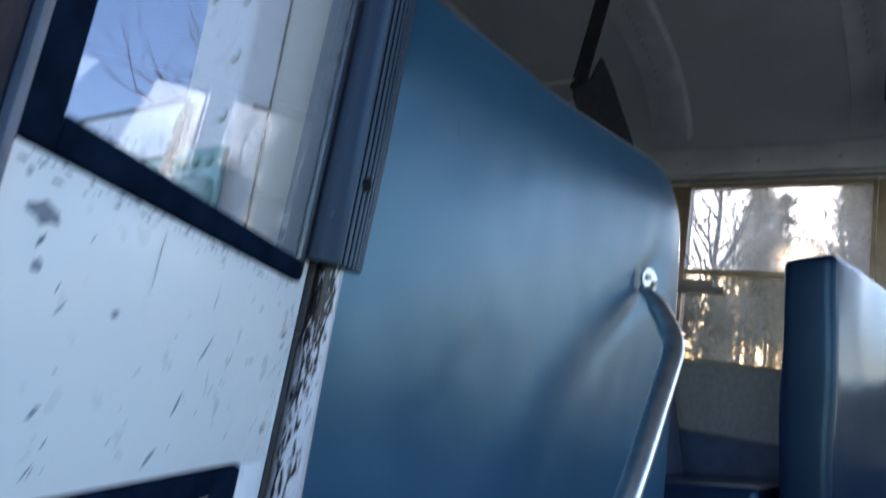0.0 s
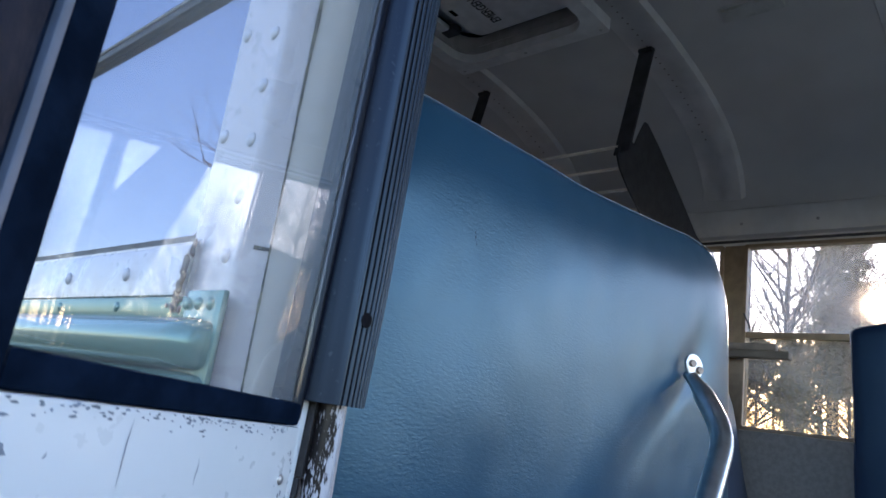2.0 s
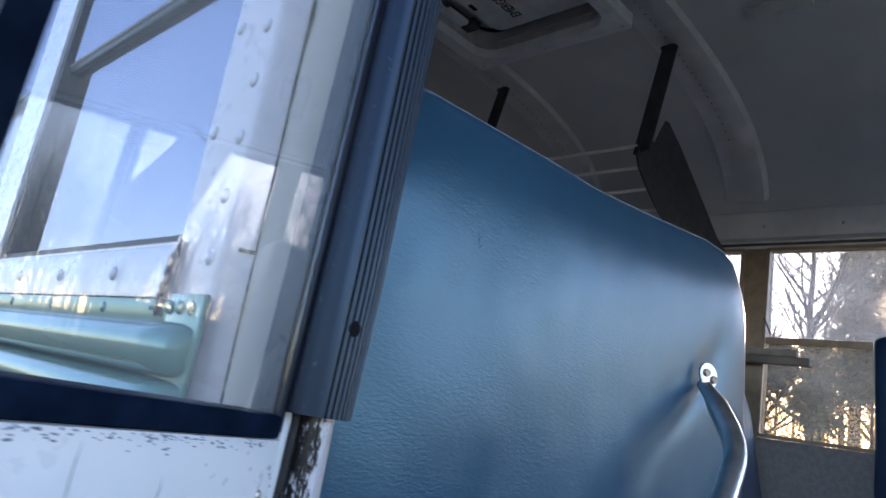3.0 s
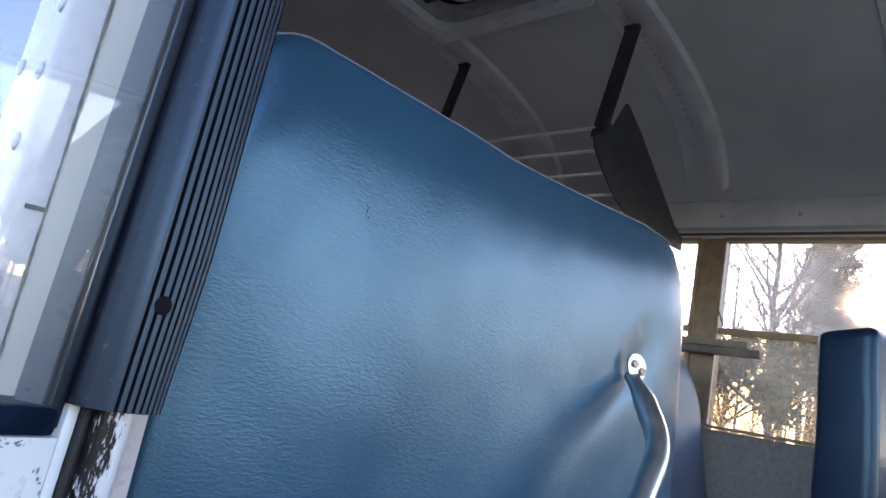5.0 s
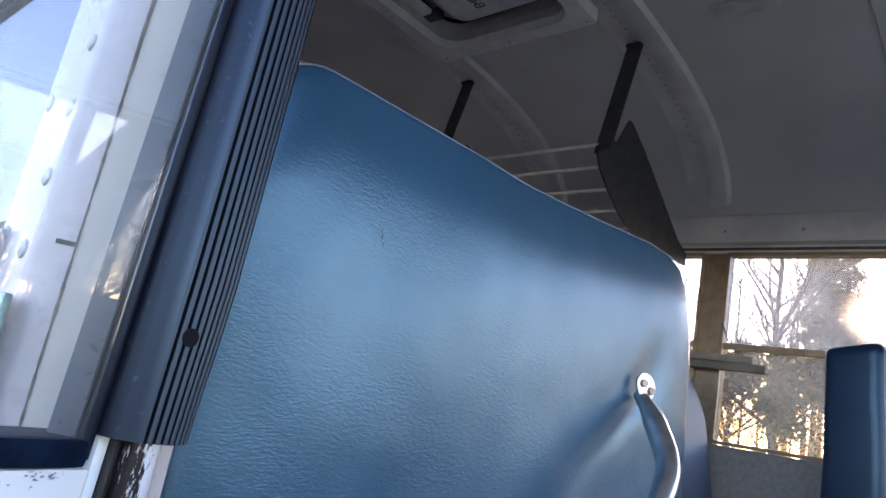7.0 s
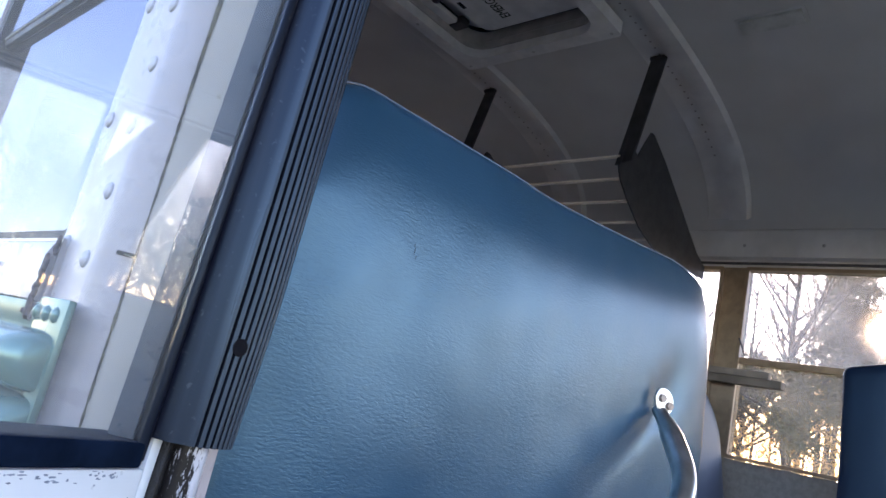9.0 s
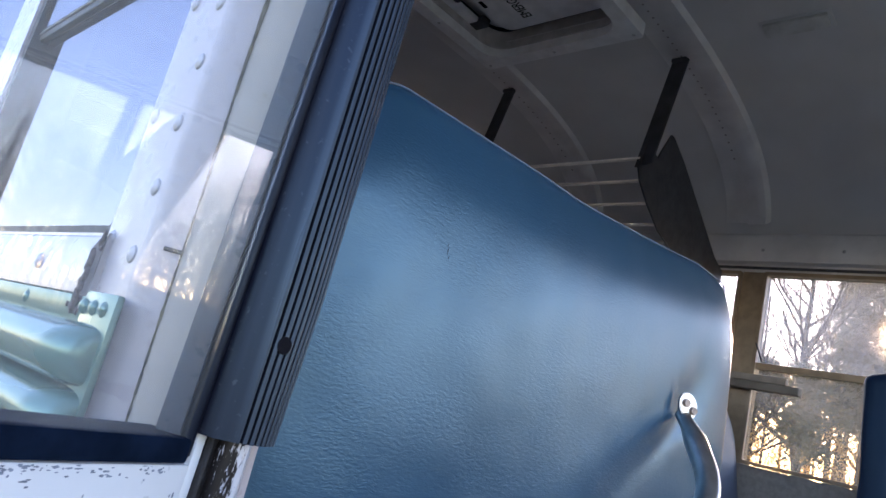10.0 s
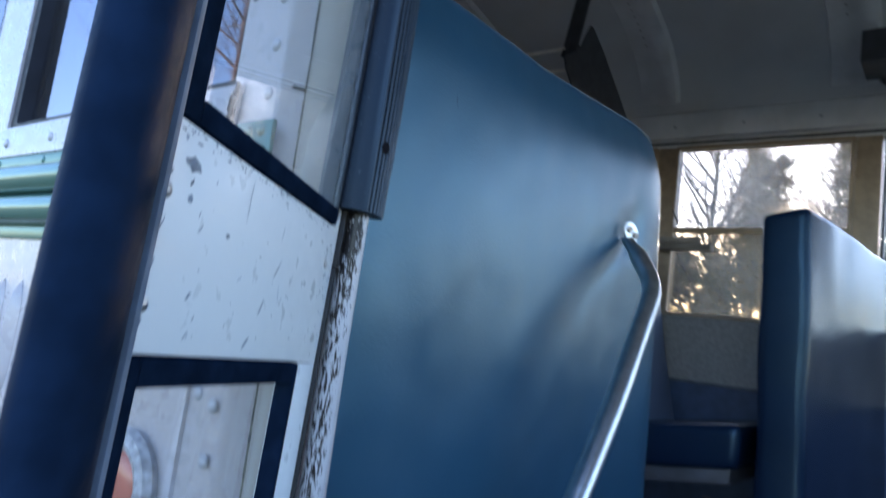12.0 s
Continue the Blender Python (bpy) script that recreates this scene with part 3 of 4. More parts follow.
def ridge_bm(zc, h, out, x_end):
    bm = bmesh.new()
    rows = []
    steps = [(-3.6, 1.0)] + [(x_end - 0.03 + 0.03 * math.sin(t * math.pi / 2), max(0.02, math.cos(t * math.pi / 2) ** 0.6)) for t in (0, 0.25, 0.5, 0.7, 0.85, 0.95, 1.0)]
    for x, s in steps:
        rows.append([bm.verts.new((x, -0.0015 - out * s * math.sin(a) ** 0.8, zc - h / 2 * (0.55 + 0.45 * s) * math.cos(a))) for a in (math.pi * k / 10 for k in range(11))])
    for r, s in zip(rows, rows[1:]):
        for k in range(10):
            bm.faces.new((r[k], r[k + 1], s[k + 1], s[k]))
    bm.faces.new(rows[-1])
    return bm


part("upper_ridge", ridge_bm(1.607, 0.037, 0.026, 0.034), MINT, rail, angle=60)
part("lower_ridge", ridge_bm(1.570, 0.037, 0.026, 0.036), MINT, rail, angle=60)
part("top_flange", one_box(-3.6, 0.020, -0.0035, 0.0005, 1.625, 1.641, 0.001), MINT, rail)
part("bottom_flange", one_box(-3.6, 0.020, -0.0035, 0.0005, 1.536, 1.552, 0.001), MINT, rail)
part("end_plate", one_box(-0.012, 0.038, -0.005, 0.0, 1.548, 1.645, 0.002), MINT, rail)
for x, z in ((-0.008, 1.635), (0.008, 1.635), (0.024, 1.635), (-0.13, 1.633), (-0.26, 1.633), (-0.39, 1.633), (-0.52, 1.633)):
    part("bolt", dome(bmesh.new(), (x, -0.005 if x > -0.02 else -0.003, z), (0, -1, 0), 0.0050, 0.0030, 8), MINT, rail)

# louvres and marker lamp below the rail
vent = thing("side_vent", "white pressed louvres in the bus side", "vent")
for k in range(6):
    x = -0.387 - 0.05 * k
    bm = bmesh.new()
    rows = []
    for i in range(11):
        t = i / 10
        s = math.sin(math.pi * min(1, max(0, t))) ** 0.35 if 0 < t < 1 else 0.0
        z = 1.355 + 0.132 * t
        rows.append([bm.verts.new((x - 0.012 * s, 0, z)), bm.verts.new((x + 0.002, -0.012 * s - 0.0003, z)), bm.verts.new((x + 0.012 * s, -0.0003, z))])
    for a, b in zip(rows, rows[1:]):
        for j in range(2):
            bm.faces.new((a[j], a[j + 1], b[j + 1], b[j]))
    part("louvre", bm, WHITE, vent, angle=50)
lamp = thing("marker_lamp", "round white-rimmed side marker lamp with reddish lens", "lamp")
bm = bmesh.new()
tube(bm, [(-0.086 + 0.040 * math.cos(a), -0.008, 1.322 + 0.040 * math.sin(a)) for a in (2 * math.pi * k / 32 for k in range(33))], 0.010, 8, False)
part("rim", bm, GRIMY, lamp)
part("lens", dome(bmesh.new(), (-0.086, -0.002, 1.322), (0, -1, 0), 0.034, 0.014, 20, 5), LENS, lamp, "reddish domed lens")

# ends of the bus
wall = thing("wall_rear", "plain grey rear bus wall", "wall", kind="structure")
part("panel", one_box(X_REAR - 0.08, X_REAR, Y0, Y1, 0.45, 2.9, 0.0), WALLIN, wall)
wall = thing("wall_front", "bus front with a two-pane windscreen", "wall", kind="structure")
part("dash_panel", one_box(X_FRONT, X_FRONT + 0.08, Y0, Y1, 0.45, 1.53, 0.0), WALLIN, wall)
part("top_panel", one_box(X_FRONT, X_FRONT + 0.08, Y0, Y1, 2.42, 2.92, 0.0), WALLIN, wall)
for a, b in ((Y0, 0.10), (1.16, 1.22), (2.31, Y1)):
    part("windscreen_post", one_box(X_FRONT, X_FRONT + 0.08, a, b, 1.53, 2.42, 0.0), BLACKMETAL, wall)

# ---------------------------------------------------------------- open door leaf
D, NRM, TIP = Vector((-0.485, 0.874, 0)), Vector((0.874, 0.485, 0)), 0.031
up = (Vector((0, 0, 1)) + NRM * TIP).normalized()
out = (NRM - Vector((0, 0, TIP))).normalized()
hinge_line = Vector((0.199, -0.175, 1.58))
seal_up, seal_out = (Vector((0, 0, 1)) + NRM * 0.017).normalized(), (NRM - Vector((0, 0, 0.017))).normalized()
SEAL = Matrix.Translation(hinge_line) @ Matrix((D, seal_out, seal_up)).transposed().to_4x4() @ Matrix.Translation((0, 0, -1.58))
LEAF = Matrix.Translation(hinge_line) @ Matrix((D, out, up)).transposed().to_4x4() @ Matrix.Translation((0, 0, -1.58))
# local axes: x along the leaf from its outer edge to the hinge, y out of its inner face, z up
leaf = thing("door_1", "open white bus door leaf with black-gasketed glass and ribbed rubber edge", "door", kind="structure", m=LEAF)
LZ0, LZ1, GZ0, GZ1 = 0.42, 2.44, 1.583, 2.36
Z_LOW = 1.439
part("panel", one_box(-0.006, 0.258, -0.030, 0.0, 1.455, 1.568, 0.002), LEAFWHITE, leaf, "scratched white painted middle panel")
part("bottom_panel", one_box(-0.006, 0.258, -0.030, 0.0, LZ0, 0.72, 0.002), LEAFWHITE, leaf)
part("hinge_stile", one_box(0.2605, 0.2700, -0.030, -0.002, LZ0, 1.586, 0.002), LEAFWHITE, leaf)
part("top_rail", one_box(-0.006, 0.270, -0.030, 0.0, GZ1 + 0.016, LZ1, 0.002), LEAFWHITE, leaf)
part("outer_edge_strip", one_box(-0.0105, -0.0062, -0.030, 0.003, LZ0, LZ1, 0.001), EDGE, leaf, "thin bright metal edge")


bm = bmesh.new()
box(bm, -0.006, 0.013, -0.030, 0.0015, 1.5685, GZ1 + 0.0155, 0.003)
box(bm, 0.013, 0.2520, -0.030, 0.0015, 1.5685, GZ0, 0.003)
box(bm, 0.013, 0.226, -0.030, 0.0015, GZ1, GZ1 + 0.0155, 0.003)
box(bm, 0.2436, 0.2520, -0.0130, -0.008, GZ0, GZ1 + 0.0155, 0.001)
part("upper_gasket", bm, GASKET, leaf, "black rubber glazing gasket")
REVEAL = plain("grey_blue_reveal", (0.030, 0.042, 0.062), 0.32, vary=0.2, scale=12, shine=0.5)
part("glazing_bead", prism([(0.2342, -0.0135), (0.2350, -0.0122), (0.2385, -0.0070), (0.2418, -0.0030), (0.2436, -0.0030), (0.2436, -0.0135)], "z", GZ0 + 0.0005, GZ1), REVEAL, leaf, "glossy grey-blue sloping glazing bead", angle=50)
part("edge_bead", prism([(0.2450, -0.010), (0.2450, -0.0020), (0.2462, 0.0002), (0.2508, 0.0016), (0.2530, 0.0008), (0.2532, -0.010)], "z", GZ0 - 0.010, GZ1), RUBBER_WORN, leaf, "thin dark bead beside the seal", angle=50)
p = part("upper_pane", one_box(0.010, 0.2444, -0.0024, 0.0004, GZ0 - 0.006, GZ1 + 0.006, 0.0), DOORPANE, leaf, "clear reflective glass", smooth=False)
p.visible_shadow = False
bm = bmesh.new()
box(bm, -0.006, 0.006, -0.030, 0.0015, 0.7205, 1.4545, 0.003)
box(bm, 0.006, 0.216, -0.030, 0.0015, Z_LOW, 1.4545, 0.003)
box(bm, 0.006, 0.216, -0.030, 0.0015, 0.7205, 0.735, 0.003)
box(bm, 0.216, 0.2225, -0.0135, 0.0015, 0.7205, 1.4545, 0.003)
part("lower_gasket", bm, GASKET, leaf)
part("lower_stile", one_box(0.2230, 0.2600, -0.016, -0.0005, 0.7205, 1.4545, 0.002), LEAFWHITE, leaf)
p = part("lower_pane", one_box(0.003, 0.2190, -0.018, -0.014, 0.73, Z_LOW + 0.006, 0.0), DOORPANE, leaf, smooth=False)
p.visible_shadow = False
for u, z in ((0.2440, 1.535), (0.2440, 1.475), (-0.0015, 1.532), (-0.0015, 1.478)):
    part("screw", dome(bmesh.new(), (u, 0.0, z), (0, 1, 0), 0.0036, 0.0014, 10), BOLT, leaf)

# scrapes and chips in the paint of the middle panel
SCRAPE = plain("bare_scraped_patch", (0.17, 0.20, 0.25), 0.55, vary=0.4, scale=80)
random.seed(21)
bm = bmesh.new()


def stroke(u, z, length, angle, width):
    """A tapered scratch; angle in degrees from the upright, leaning to +x."""
    d = Vector((math.sin(radians(angle)), 0, math.cos(radians(angle))))
    s = Vector((d.z, 0, -d.x))
    p, v = Vector((u, 0.0004, z)), []
    for k, w in ((-0.5, 0.1), (-0.2, 0.5), (0.15, 0.5), (0.5, 0.08)):
        q = p + d * length * k + s * random.uniform(-0.0006, 0.0006)
        v.append((bm.verts.new(q - s * width * w), bm.verts.new(q + s * width * w)))
    for a, b in zip(v, v[1:]):
        bm.faces.new((a[0], a[1], b[1], b[0]))


def blotch(u, z, ru, rz):
    pts = []
    for k in range(11):
        a = 2 * math.pi * k / 11
        r = random.uniform(0.55, 1.1)
        pts.append(bm.verts.new((max(-0.005, u + ru * r * math.cos(a)), 0.0004, min(1.5675, z + rz * r * math.sin(a)))))
    bm.faces.new(pts)


for u, z, n, a, w in ((0.146, 1.5160, 0.018, 36, 0.0016), (0.1300, 1.4890, 0.013, 26, 0.0022), (0.117, 1.4650, 0.012, 50, 0.0024), (0.018, 1.541, 0.005, 30, 0.002), (-0.001, 1.517, 0.008, 10, 0.001),
                      (0.0865, 1.549, 0.028, 3, 0.0007), (0.145, 1.541, 0.014, 0, 0.0007), (0.036, 1.486, 0.007, 50, 0.0022), (0.155, 1.500, 0.014, -12, 0.0008), (0.175, 1.512, 0.010, 25, 0.001)):
    stroke(u, z, n, a, w)
for k in range(12):
    stroke(random.uniform(0.0, 0.25), random.uniform(1.459, 1.555), random.choice((0.002, 0.003, 0.004, 0.007)), random.gauss(35, 22), random.uniform(0.0004, 0.0011))
blotch(0.017, 1.5495, 0.010, 0.0040)
blotch(0.019, 1.533, 0.0028, 0.0026)
for z in (1.498, 1.5415, 1.471):
    blotch(-0.0035, z, 0.003, 0.0028)
blotch(0.066, 1.523, 0.003, 0.0018)
for k in range(18):
    blotch(random.uniform(0.0, 0.256), random.uniform(1.461, 1.52), random.uniform(0.0005, 0.0016), random.uniform(0.0004, 0.0012))
for k in range(110):
    blotch(random.uniform(-0.002, 0.240), 1.5674 - abs(random.gauss(0, 0.0028)), random.uniform(0.0004, 0.0017) * random.choice((1, 1, 2)), random.uniform(0.0003, 0.0009))
for k in range(26):
    blotch(random.uniform(0.236, 0.256), random.uniform(1.458, 1.566), random.uniform(0.0005, 0.0016), random.uniform(0.0006, 0.0022))
tagged(part("scrapes", bm, SCRAPE, leaf, "dark slanting scrapes and paint chips", smooth=False), kind="stuff")

# outer rubber nosing
bm = bmesh.new()
prof = [(-0.011, -0.020), (-0.011, 0.000), (-0.018, 0.004), (-0.029, 0.0115), (-0.041, 0.0170), (-0.052, 0.0180), (-0.061, 0.0145), (-0.067, 0.0080), (-0.0695, 0.001), (-0.065, -0.007), (-0.052, -0.015), (-0.035, -0.020)]
part("rubber_nosing", prism(prof, "z", LZ0 - 0.02, LZ1), RUBBER, leaf, "smooth rounded black rubber edge", angle=60)

# ribbed rubber seal along the hinge edge, with a fixing hole
prof = [(0.2555, -0.012), (0.2555, 0.007), (0.2568, 0.0115), (0.2622, 0.0180)]
# black rubber colour holding the shade inside the seal's grooves
GROOVE_SHADE = plain("groove_shade_rubber", (0.003, 0.004, 0.007), 0.8, vary=0.3, scale=60, shine=0.05)
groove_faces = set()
RB0, RB1 = Vector((0.2632, 0.0212)), Vector((0.3060, 0.0275))
for k in range(8):
    # a rounded rib, then a deep groove
    for q, dy in ((0.0, -0.0007), (0.10, -0.0001), (0.30, 0.0002), (0.42, 0.0001), (0.48, -0.0005)):
        c = RB0.lerp(RB1, (k + q) / 8)
        prof.append((c.x, c.y + dy + 0.004 * math.sin(math.pi * (k + q) / 8)))
    c = RB0.lerp(RB1, (k + 0.52) / 8)
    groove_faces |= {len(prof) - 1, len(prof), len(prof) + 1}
    prof += [(c.x, c.y - 0.0095 + 0.004 * math.sin(math.pi * (k + 0.6) / 8)), (c.x + 0.0023, c.y - 0.0095 + 0.004 * math.sin(math.pi * (k + 0.9) / 8))]
prof += [(0.3085, 0.0255), (0.3120, 0.012), (0.3110, -0.004), (0.3020, -0.012)]
bm = bmesh.new()
rows = []
for z, s in ((1.5815, 0.86), (1.610, 0.90), (1.635, 0.945), (1.675, 1.0), (LZ1, 1.0)):
    rows.append([bm.verts.new((0.2500 + (u - 0.2500) * s, v, z)) for u, v in prof])
for a, b in zip(rows, rows[1:]):
    for i in range(len(prof)):
        j = (i + 1) % len(prof)
        bm.faces.new((a[i], a[j], b[j], b[i]))
bm.faces.new(rows[0])
bm.faces.new(rows[-1][::-1])
seal = part("ribbed_seal", bm, RUBBER_WORN, leaf, "grooved dark rubber finger seal", angle=50)
# painted shade goes on the groove walls and floors only
seal.data.materials.append(GROOVE_SHADE)
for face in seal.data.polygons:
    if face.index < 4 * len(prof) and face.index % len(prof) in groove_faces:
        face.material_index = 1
bm = bmesh.new()
tube(bm, [(0.2760, 0.0190, 1.641), (0.2733, 0.0263, 1.641)], 0.0054, 28)
part("fixing_hole", bm, INK, seal, "dark fixing hole")
part("fixing_hole", tube(bmesh.new(), [(0.2560, 0.0120, 1.905), (0.2568, 0.0150, 1.905)], 0.0022, 8), INK, seal)
# hinge tube and grease under the seal
k = Mat("greasy_white_metal", (0.6, 0.6, 0.6), 0.3)
sep = k.node("ShaderNodeSeparateXYZ")
k.link(k.co, sep.inputs[0])
near_edge = k.ramp(sep.outputs[0], 0.274, 0.287, 0.16, -0.16)
near_top = k.ramp(sep.outputs[2], 1.50, 1.57, -0.045, 0.06)
near_edge = k.times(near_edge, near_top, "ADD")
smear = k.ramp(k.times(k.noise(480, 5, k.mapped((1.0, 1.0, 0.22)), 0.66), near_edge, "ADD"), 0.60, 0.63)
k.set("Base Color", k.mix(smear, k.mix(k.noise(40, 4, k.mapped((1.0, 1.0, 0.3))), (0.58, 0.57, 0.60), (0.26, 0.26, 0.28)), (0.010, 0.008, 0.008)))
k.bump(smear, 0.0008, 0.5)
k.set("Specular IOR Level", 0.25)
hinge = part("hinge_tube", tube(bmesh.new(), [(0.2850, 0.007, 0.40), (0.2850, 0.007, 1.5820)], 0.0108, 20), k.m, leaf, "worn white hinge tube smeared with black grease")
bm = bmesh.new()
box(bm, 0.2702, 0.2760, -0.006, 0.0025, 1.536, 1.5875, 0.001)
part("grease", bm, GREASE, leaf, "black grease along the hinge")
part("hinge_flange", one_box(0.2703, 0.2732, -0.006, 0.0010, 0.42, 1.5355, 0.0008), GREASE, leaf, "dark greasy joint beside the hinge")

# the leaf has sagged: its level lines drop towards the hinge
for o in leaf.children:
    if o not in (seal, hinge):
        for v in o.data.vertices:
            v.co.z += 0.0040 - 0.0325 * v.co.x
for o in (seal, hinge):
    o.matrix_local = LEAF.inverted() @ SEAL

# ---------------------------------------------------------------- padded barriers


def lean(z):
    return 0.028 * (z - 1.8)


def padded_panel(y0, y1, z0, top, thick, radius, dent=None, tilt=-0.028, segs=(96, 104), flare=0.0):
    """An upholstered board, its front towards +x. top(y): height of its upper edge."""
    bm = bmesh.new()
    nu, nv = segs
    front = []
    for i in range(nu + 1):
        col = []
        s = i / nu
        for j in range(nv + 1):
            q = j / nv
            y = y0 + (y1 - y0) * s
            zt = top(y)
            # rounded upper corners
            for yc, d, r in ((y0, 1, radius[0]), (y1, -1, radius[1])):
                e = (y - yc) * d
                if e < r:
                    zt -= r - math.sqrt(max(0.0, r * r - (r - e) ** 2))
            z = z0 + (zt - z0) * (1 - (1 - q) ** 1.5)
            eu = min(y - y0, y1 - y)
            et = zt - z
            y += flare * s * max(0.0, top(y) - z)
            roll = 0.012 * math.exp(-eu / 0.008) + 0.008 * math.exp(-((eu / 0.05) ** 2)) + 0.014 * math.exp(-et / 0.009) + 0.020 * math.exp(-((et / 0.055) ** 2)) - 0.006
            x = -tilt * (z - 1.8) - roll
            x += 0.0030 * noise.noise(Vector((y * 5, z * 5, 1.7))) + 0.0011 * noise.noise(Vector((y * 17, z * 14, 4.2)))
            if dent:
                # dimple pulled in by the rail's bolts, with a fold running away from it
                dy, dz = y - dent[0], z - dent[1]
                x -= 0.006 * math.exp(-((dy - 0.008) ** 2 + dz * dz) / 0.0013)
                x -= 0.004 * math.exp(-((dy - 0.040) / 0.032) ** 2) * math.exp(-((dz - 0.035) / 0.045) ** 2)
                dy -= 0.034
                along, across = -dy * 0.80 - dz * 0.60, -dy * 0.60 + dz * 0.80
                start = 1 / (1 + math.exp(-(along - 0.012) / 0.014))
                x -= 0.0048 * start * math.exp(-(across / (0.009 + 0.045 * max(0.0, along))) ** 2) * math.exp(-max(0.0, along) / 0.12)
            col.append(bm.verts.new((x, y, z)))
        front.append(col)
    for a, b in zip(front, front[1:]):
        for j in range(nv):
            bm.faces.new((a[j], b[j], b[j + 1], a[j + 1]))
    rim = [c[0] for c in front] + front[-1][1:] + [c[-1] for c in front[-2::-1]] + front[0][-2:0:-1]
    cen = Vector((0, (y0 + y1) / 2, (z0 + top((y0 + y1) / 2)) / 2))
    prev = rim
    for dx, inset in ((-0.35, -0.002), (-0.7, -0.001), (-1.0, 0.008)):
        ring = []
        for v in rim:
            d = (cen - v.co)
            d.x = 0
            ring.append(bm.verts.new(v.co + d.normalized() * inset + Vector((thick * dx, 0, 0))))
        n = len(rim)
        for k in range(n):
            bm.faces.new((prev[k], prev[(k + 1) % n], ring[(k + 1) % n], ring[k]))
        prev = ring
    bm.faces.new(prev)
    return bm


def barrier_top(y):
    return 1.905 - 0.010 * (1 - max(0.0, min(1.0, (y - 0.13) / 0.30))) + 0.030 * max(0.0, min(1.0, (y - 0.50) / 0.35)) ** 1.2


barrier = thing("crash_barrier", "padded blue vinyl bus barrier with leather grain beside the steps", "barrier", group="bus barriers")
B0, B1 = 0.134, 0.982
part("padded_panel", padded_panel(B0, B1, 1.10, barrier_top, 0.045, (0.075, 0.040), dent=(0.816, 1.706), flare=0.165), BLUE, barrier, angle=80)
pts = []
for i in range(60):
    y = B0 + 0.004 + (B1 - B0 - 0.008) * i / 59
    z = barrier_top(y)
    for yc, d, r in ((B0, 1, 0.075), (B1, -1, 0.040)):
        e = (y - yc) * d
        if e < r:
            z -= r - math.sqrt(max(0.0, r * r - (r - e) ** 2))
    pts.append((lean(z) - 0.0300, y, z + 0.0016))
part("piping", tube(bmesh.new(), pts, 0.0009, 6), PIPING, barrier, "thin pale seam piping")
bm = bmesh.new()
for y, z, n, w in ((0.276, 1.765, 0.009, 0.0010), (0.279, 1.759, 0.005, 0.0008), (0.2745, 1.770, 0.004, 0.0007)):
    x = lean(z) + 0.0060
    bm.faces.new([bm.verts.new(v) for v in ((x, y - w / 2, z), (x, y, z - n / 2), (x, y + w / 2, z), (x, y + 0.0004, z + n / 2))])
part("split", bm, INK, barrier, "small dark split in the vinyl", smooth=False)
for y in (0.20, 0.85):
    part("leg", tube(bmesh.new(), [(0.055, y, 0.95), (0.055, y, 1.13)], 0.014, 10), BLACKMETAL, barrier)

barrier = thing("crash_barrier", "padded dark blue vinyl bus barrier before the far seats", "barrier", group="bus barriers")
bm = bmesh.new()
box(bm, 0.050, 0.170, 1.590, 2.296, 1.10, 1.925, 0.028, 5)
bmesh.ops.subdivide_edges(bm, edges=[e for e in bm.edges if e.calc_length() > 0.3], cuts=14, use_grid_fill=True)
for v in bm.verts:
    q = (v.co.z - 1.10) / 0.825
    v.co.x += -0.035 * (v.co.z - 1.8) + 0.006 * noise.noise(v.co * 6)
    v.co.y += 0.008 * noise.noise(v.co * 5 + Vector((3, 1, 7)))
    front = min(1, max(0, (v.co.x - 0.06) / 0.09))
    v.co.x += 0.17 * front * max(0.0, v.co.y - 1.61)
    if v.co.z > 1.7:
        v.co.z += 0.018 * front - 0.05 * max(0.0, v.co.y - 1.85)
part("padded_panel", bm, NAVY, barrier, angle=80)
for y in (1.65, 2.22):
    part("leg", tube(bmesh.new(), [(0.165, y, 0.95), (0.165, y, 1.13)], 0.014, 10), BLACKMETAL, barrier)

# ---------------------------------------------------------------- grab rail
rail = thing("grab_rail", "bent polished steel grab rail bolted to the barrier", "grab rail")
line = rounded([(0.008, 0.806, 1.700), (0.036, 0.793, 1.671), (0.083, 0.764, 1.612), (0.100, 0.602, 1.420), (0.110, 0.425, 1.222), (0.11, 0.335, 1.04), (0.11, 0.335, 0.62)], 0.045, 6)


def rail_r(t):
    return 0.0155 if t > 0.14 else 0.0155 * (0.62 + 0.38 * t / 0.14)


part("tube", tube(bmesh.new(), line, rail_r, 20), STEEL, rail)
# flattened end plate on the padding
bm = bmesh.new()
pts = []
for k in range(20):
    a = 2 * math.pi * k / 20
    pts.append((0.0135 * math.cos(a), 0.0185 * math.sin(a)))
prism(pts, "x", -0.004, 0.004, bm)
bmesh.ops.bevel(bm, geom=[e for e in bm.edges if abs(e.verts[0].co.x - e.verts[1].co.x) < 1e-6], offset=0.0015, segments=2, affect="EDGES")
plate = part("end_plate", bm, STEEL, rail, "flattened steel fixing end")
plate.matrix_local = pose(0.016, 0.803, 1.711, 20, 0, -35)
for u, w in ((-0.0035, 0.0050), (0.0050, -0.0075)):
    bm = bmesh.new()
    tube(bm, [(0.003, u, w), (0.0085, u, w)], 0.0050, 6)
    tube(bm, [(0.003, u, w), (0.0050, u, w)], 0.0062, 14)
    part("bolt", bm, BRONZE, plate, "brown hexagonal bolt head", smooth=False)

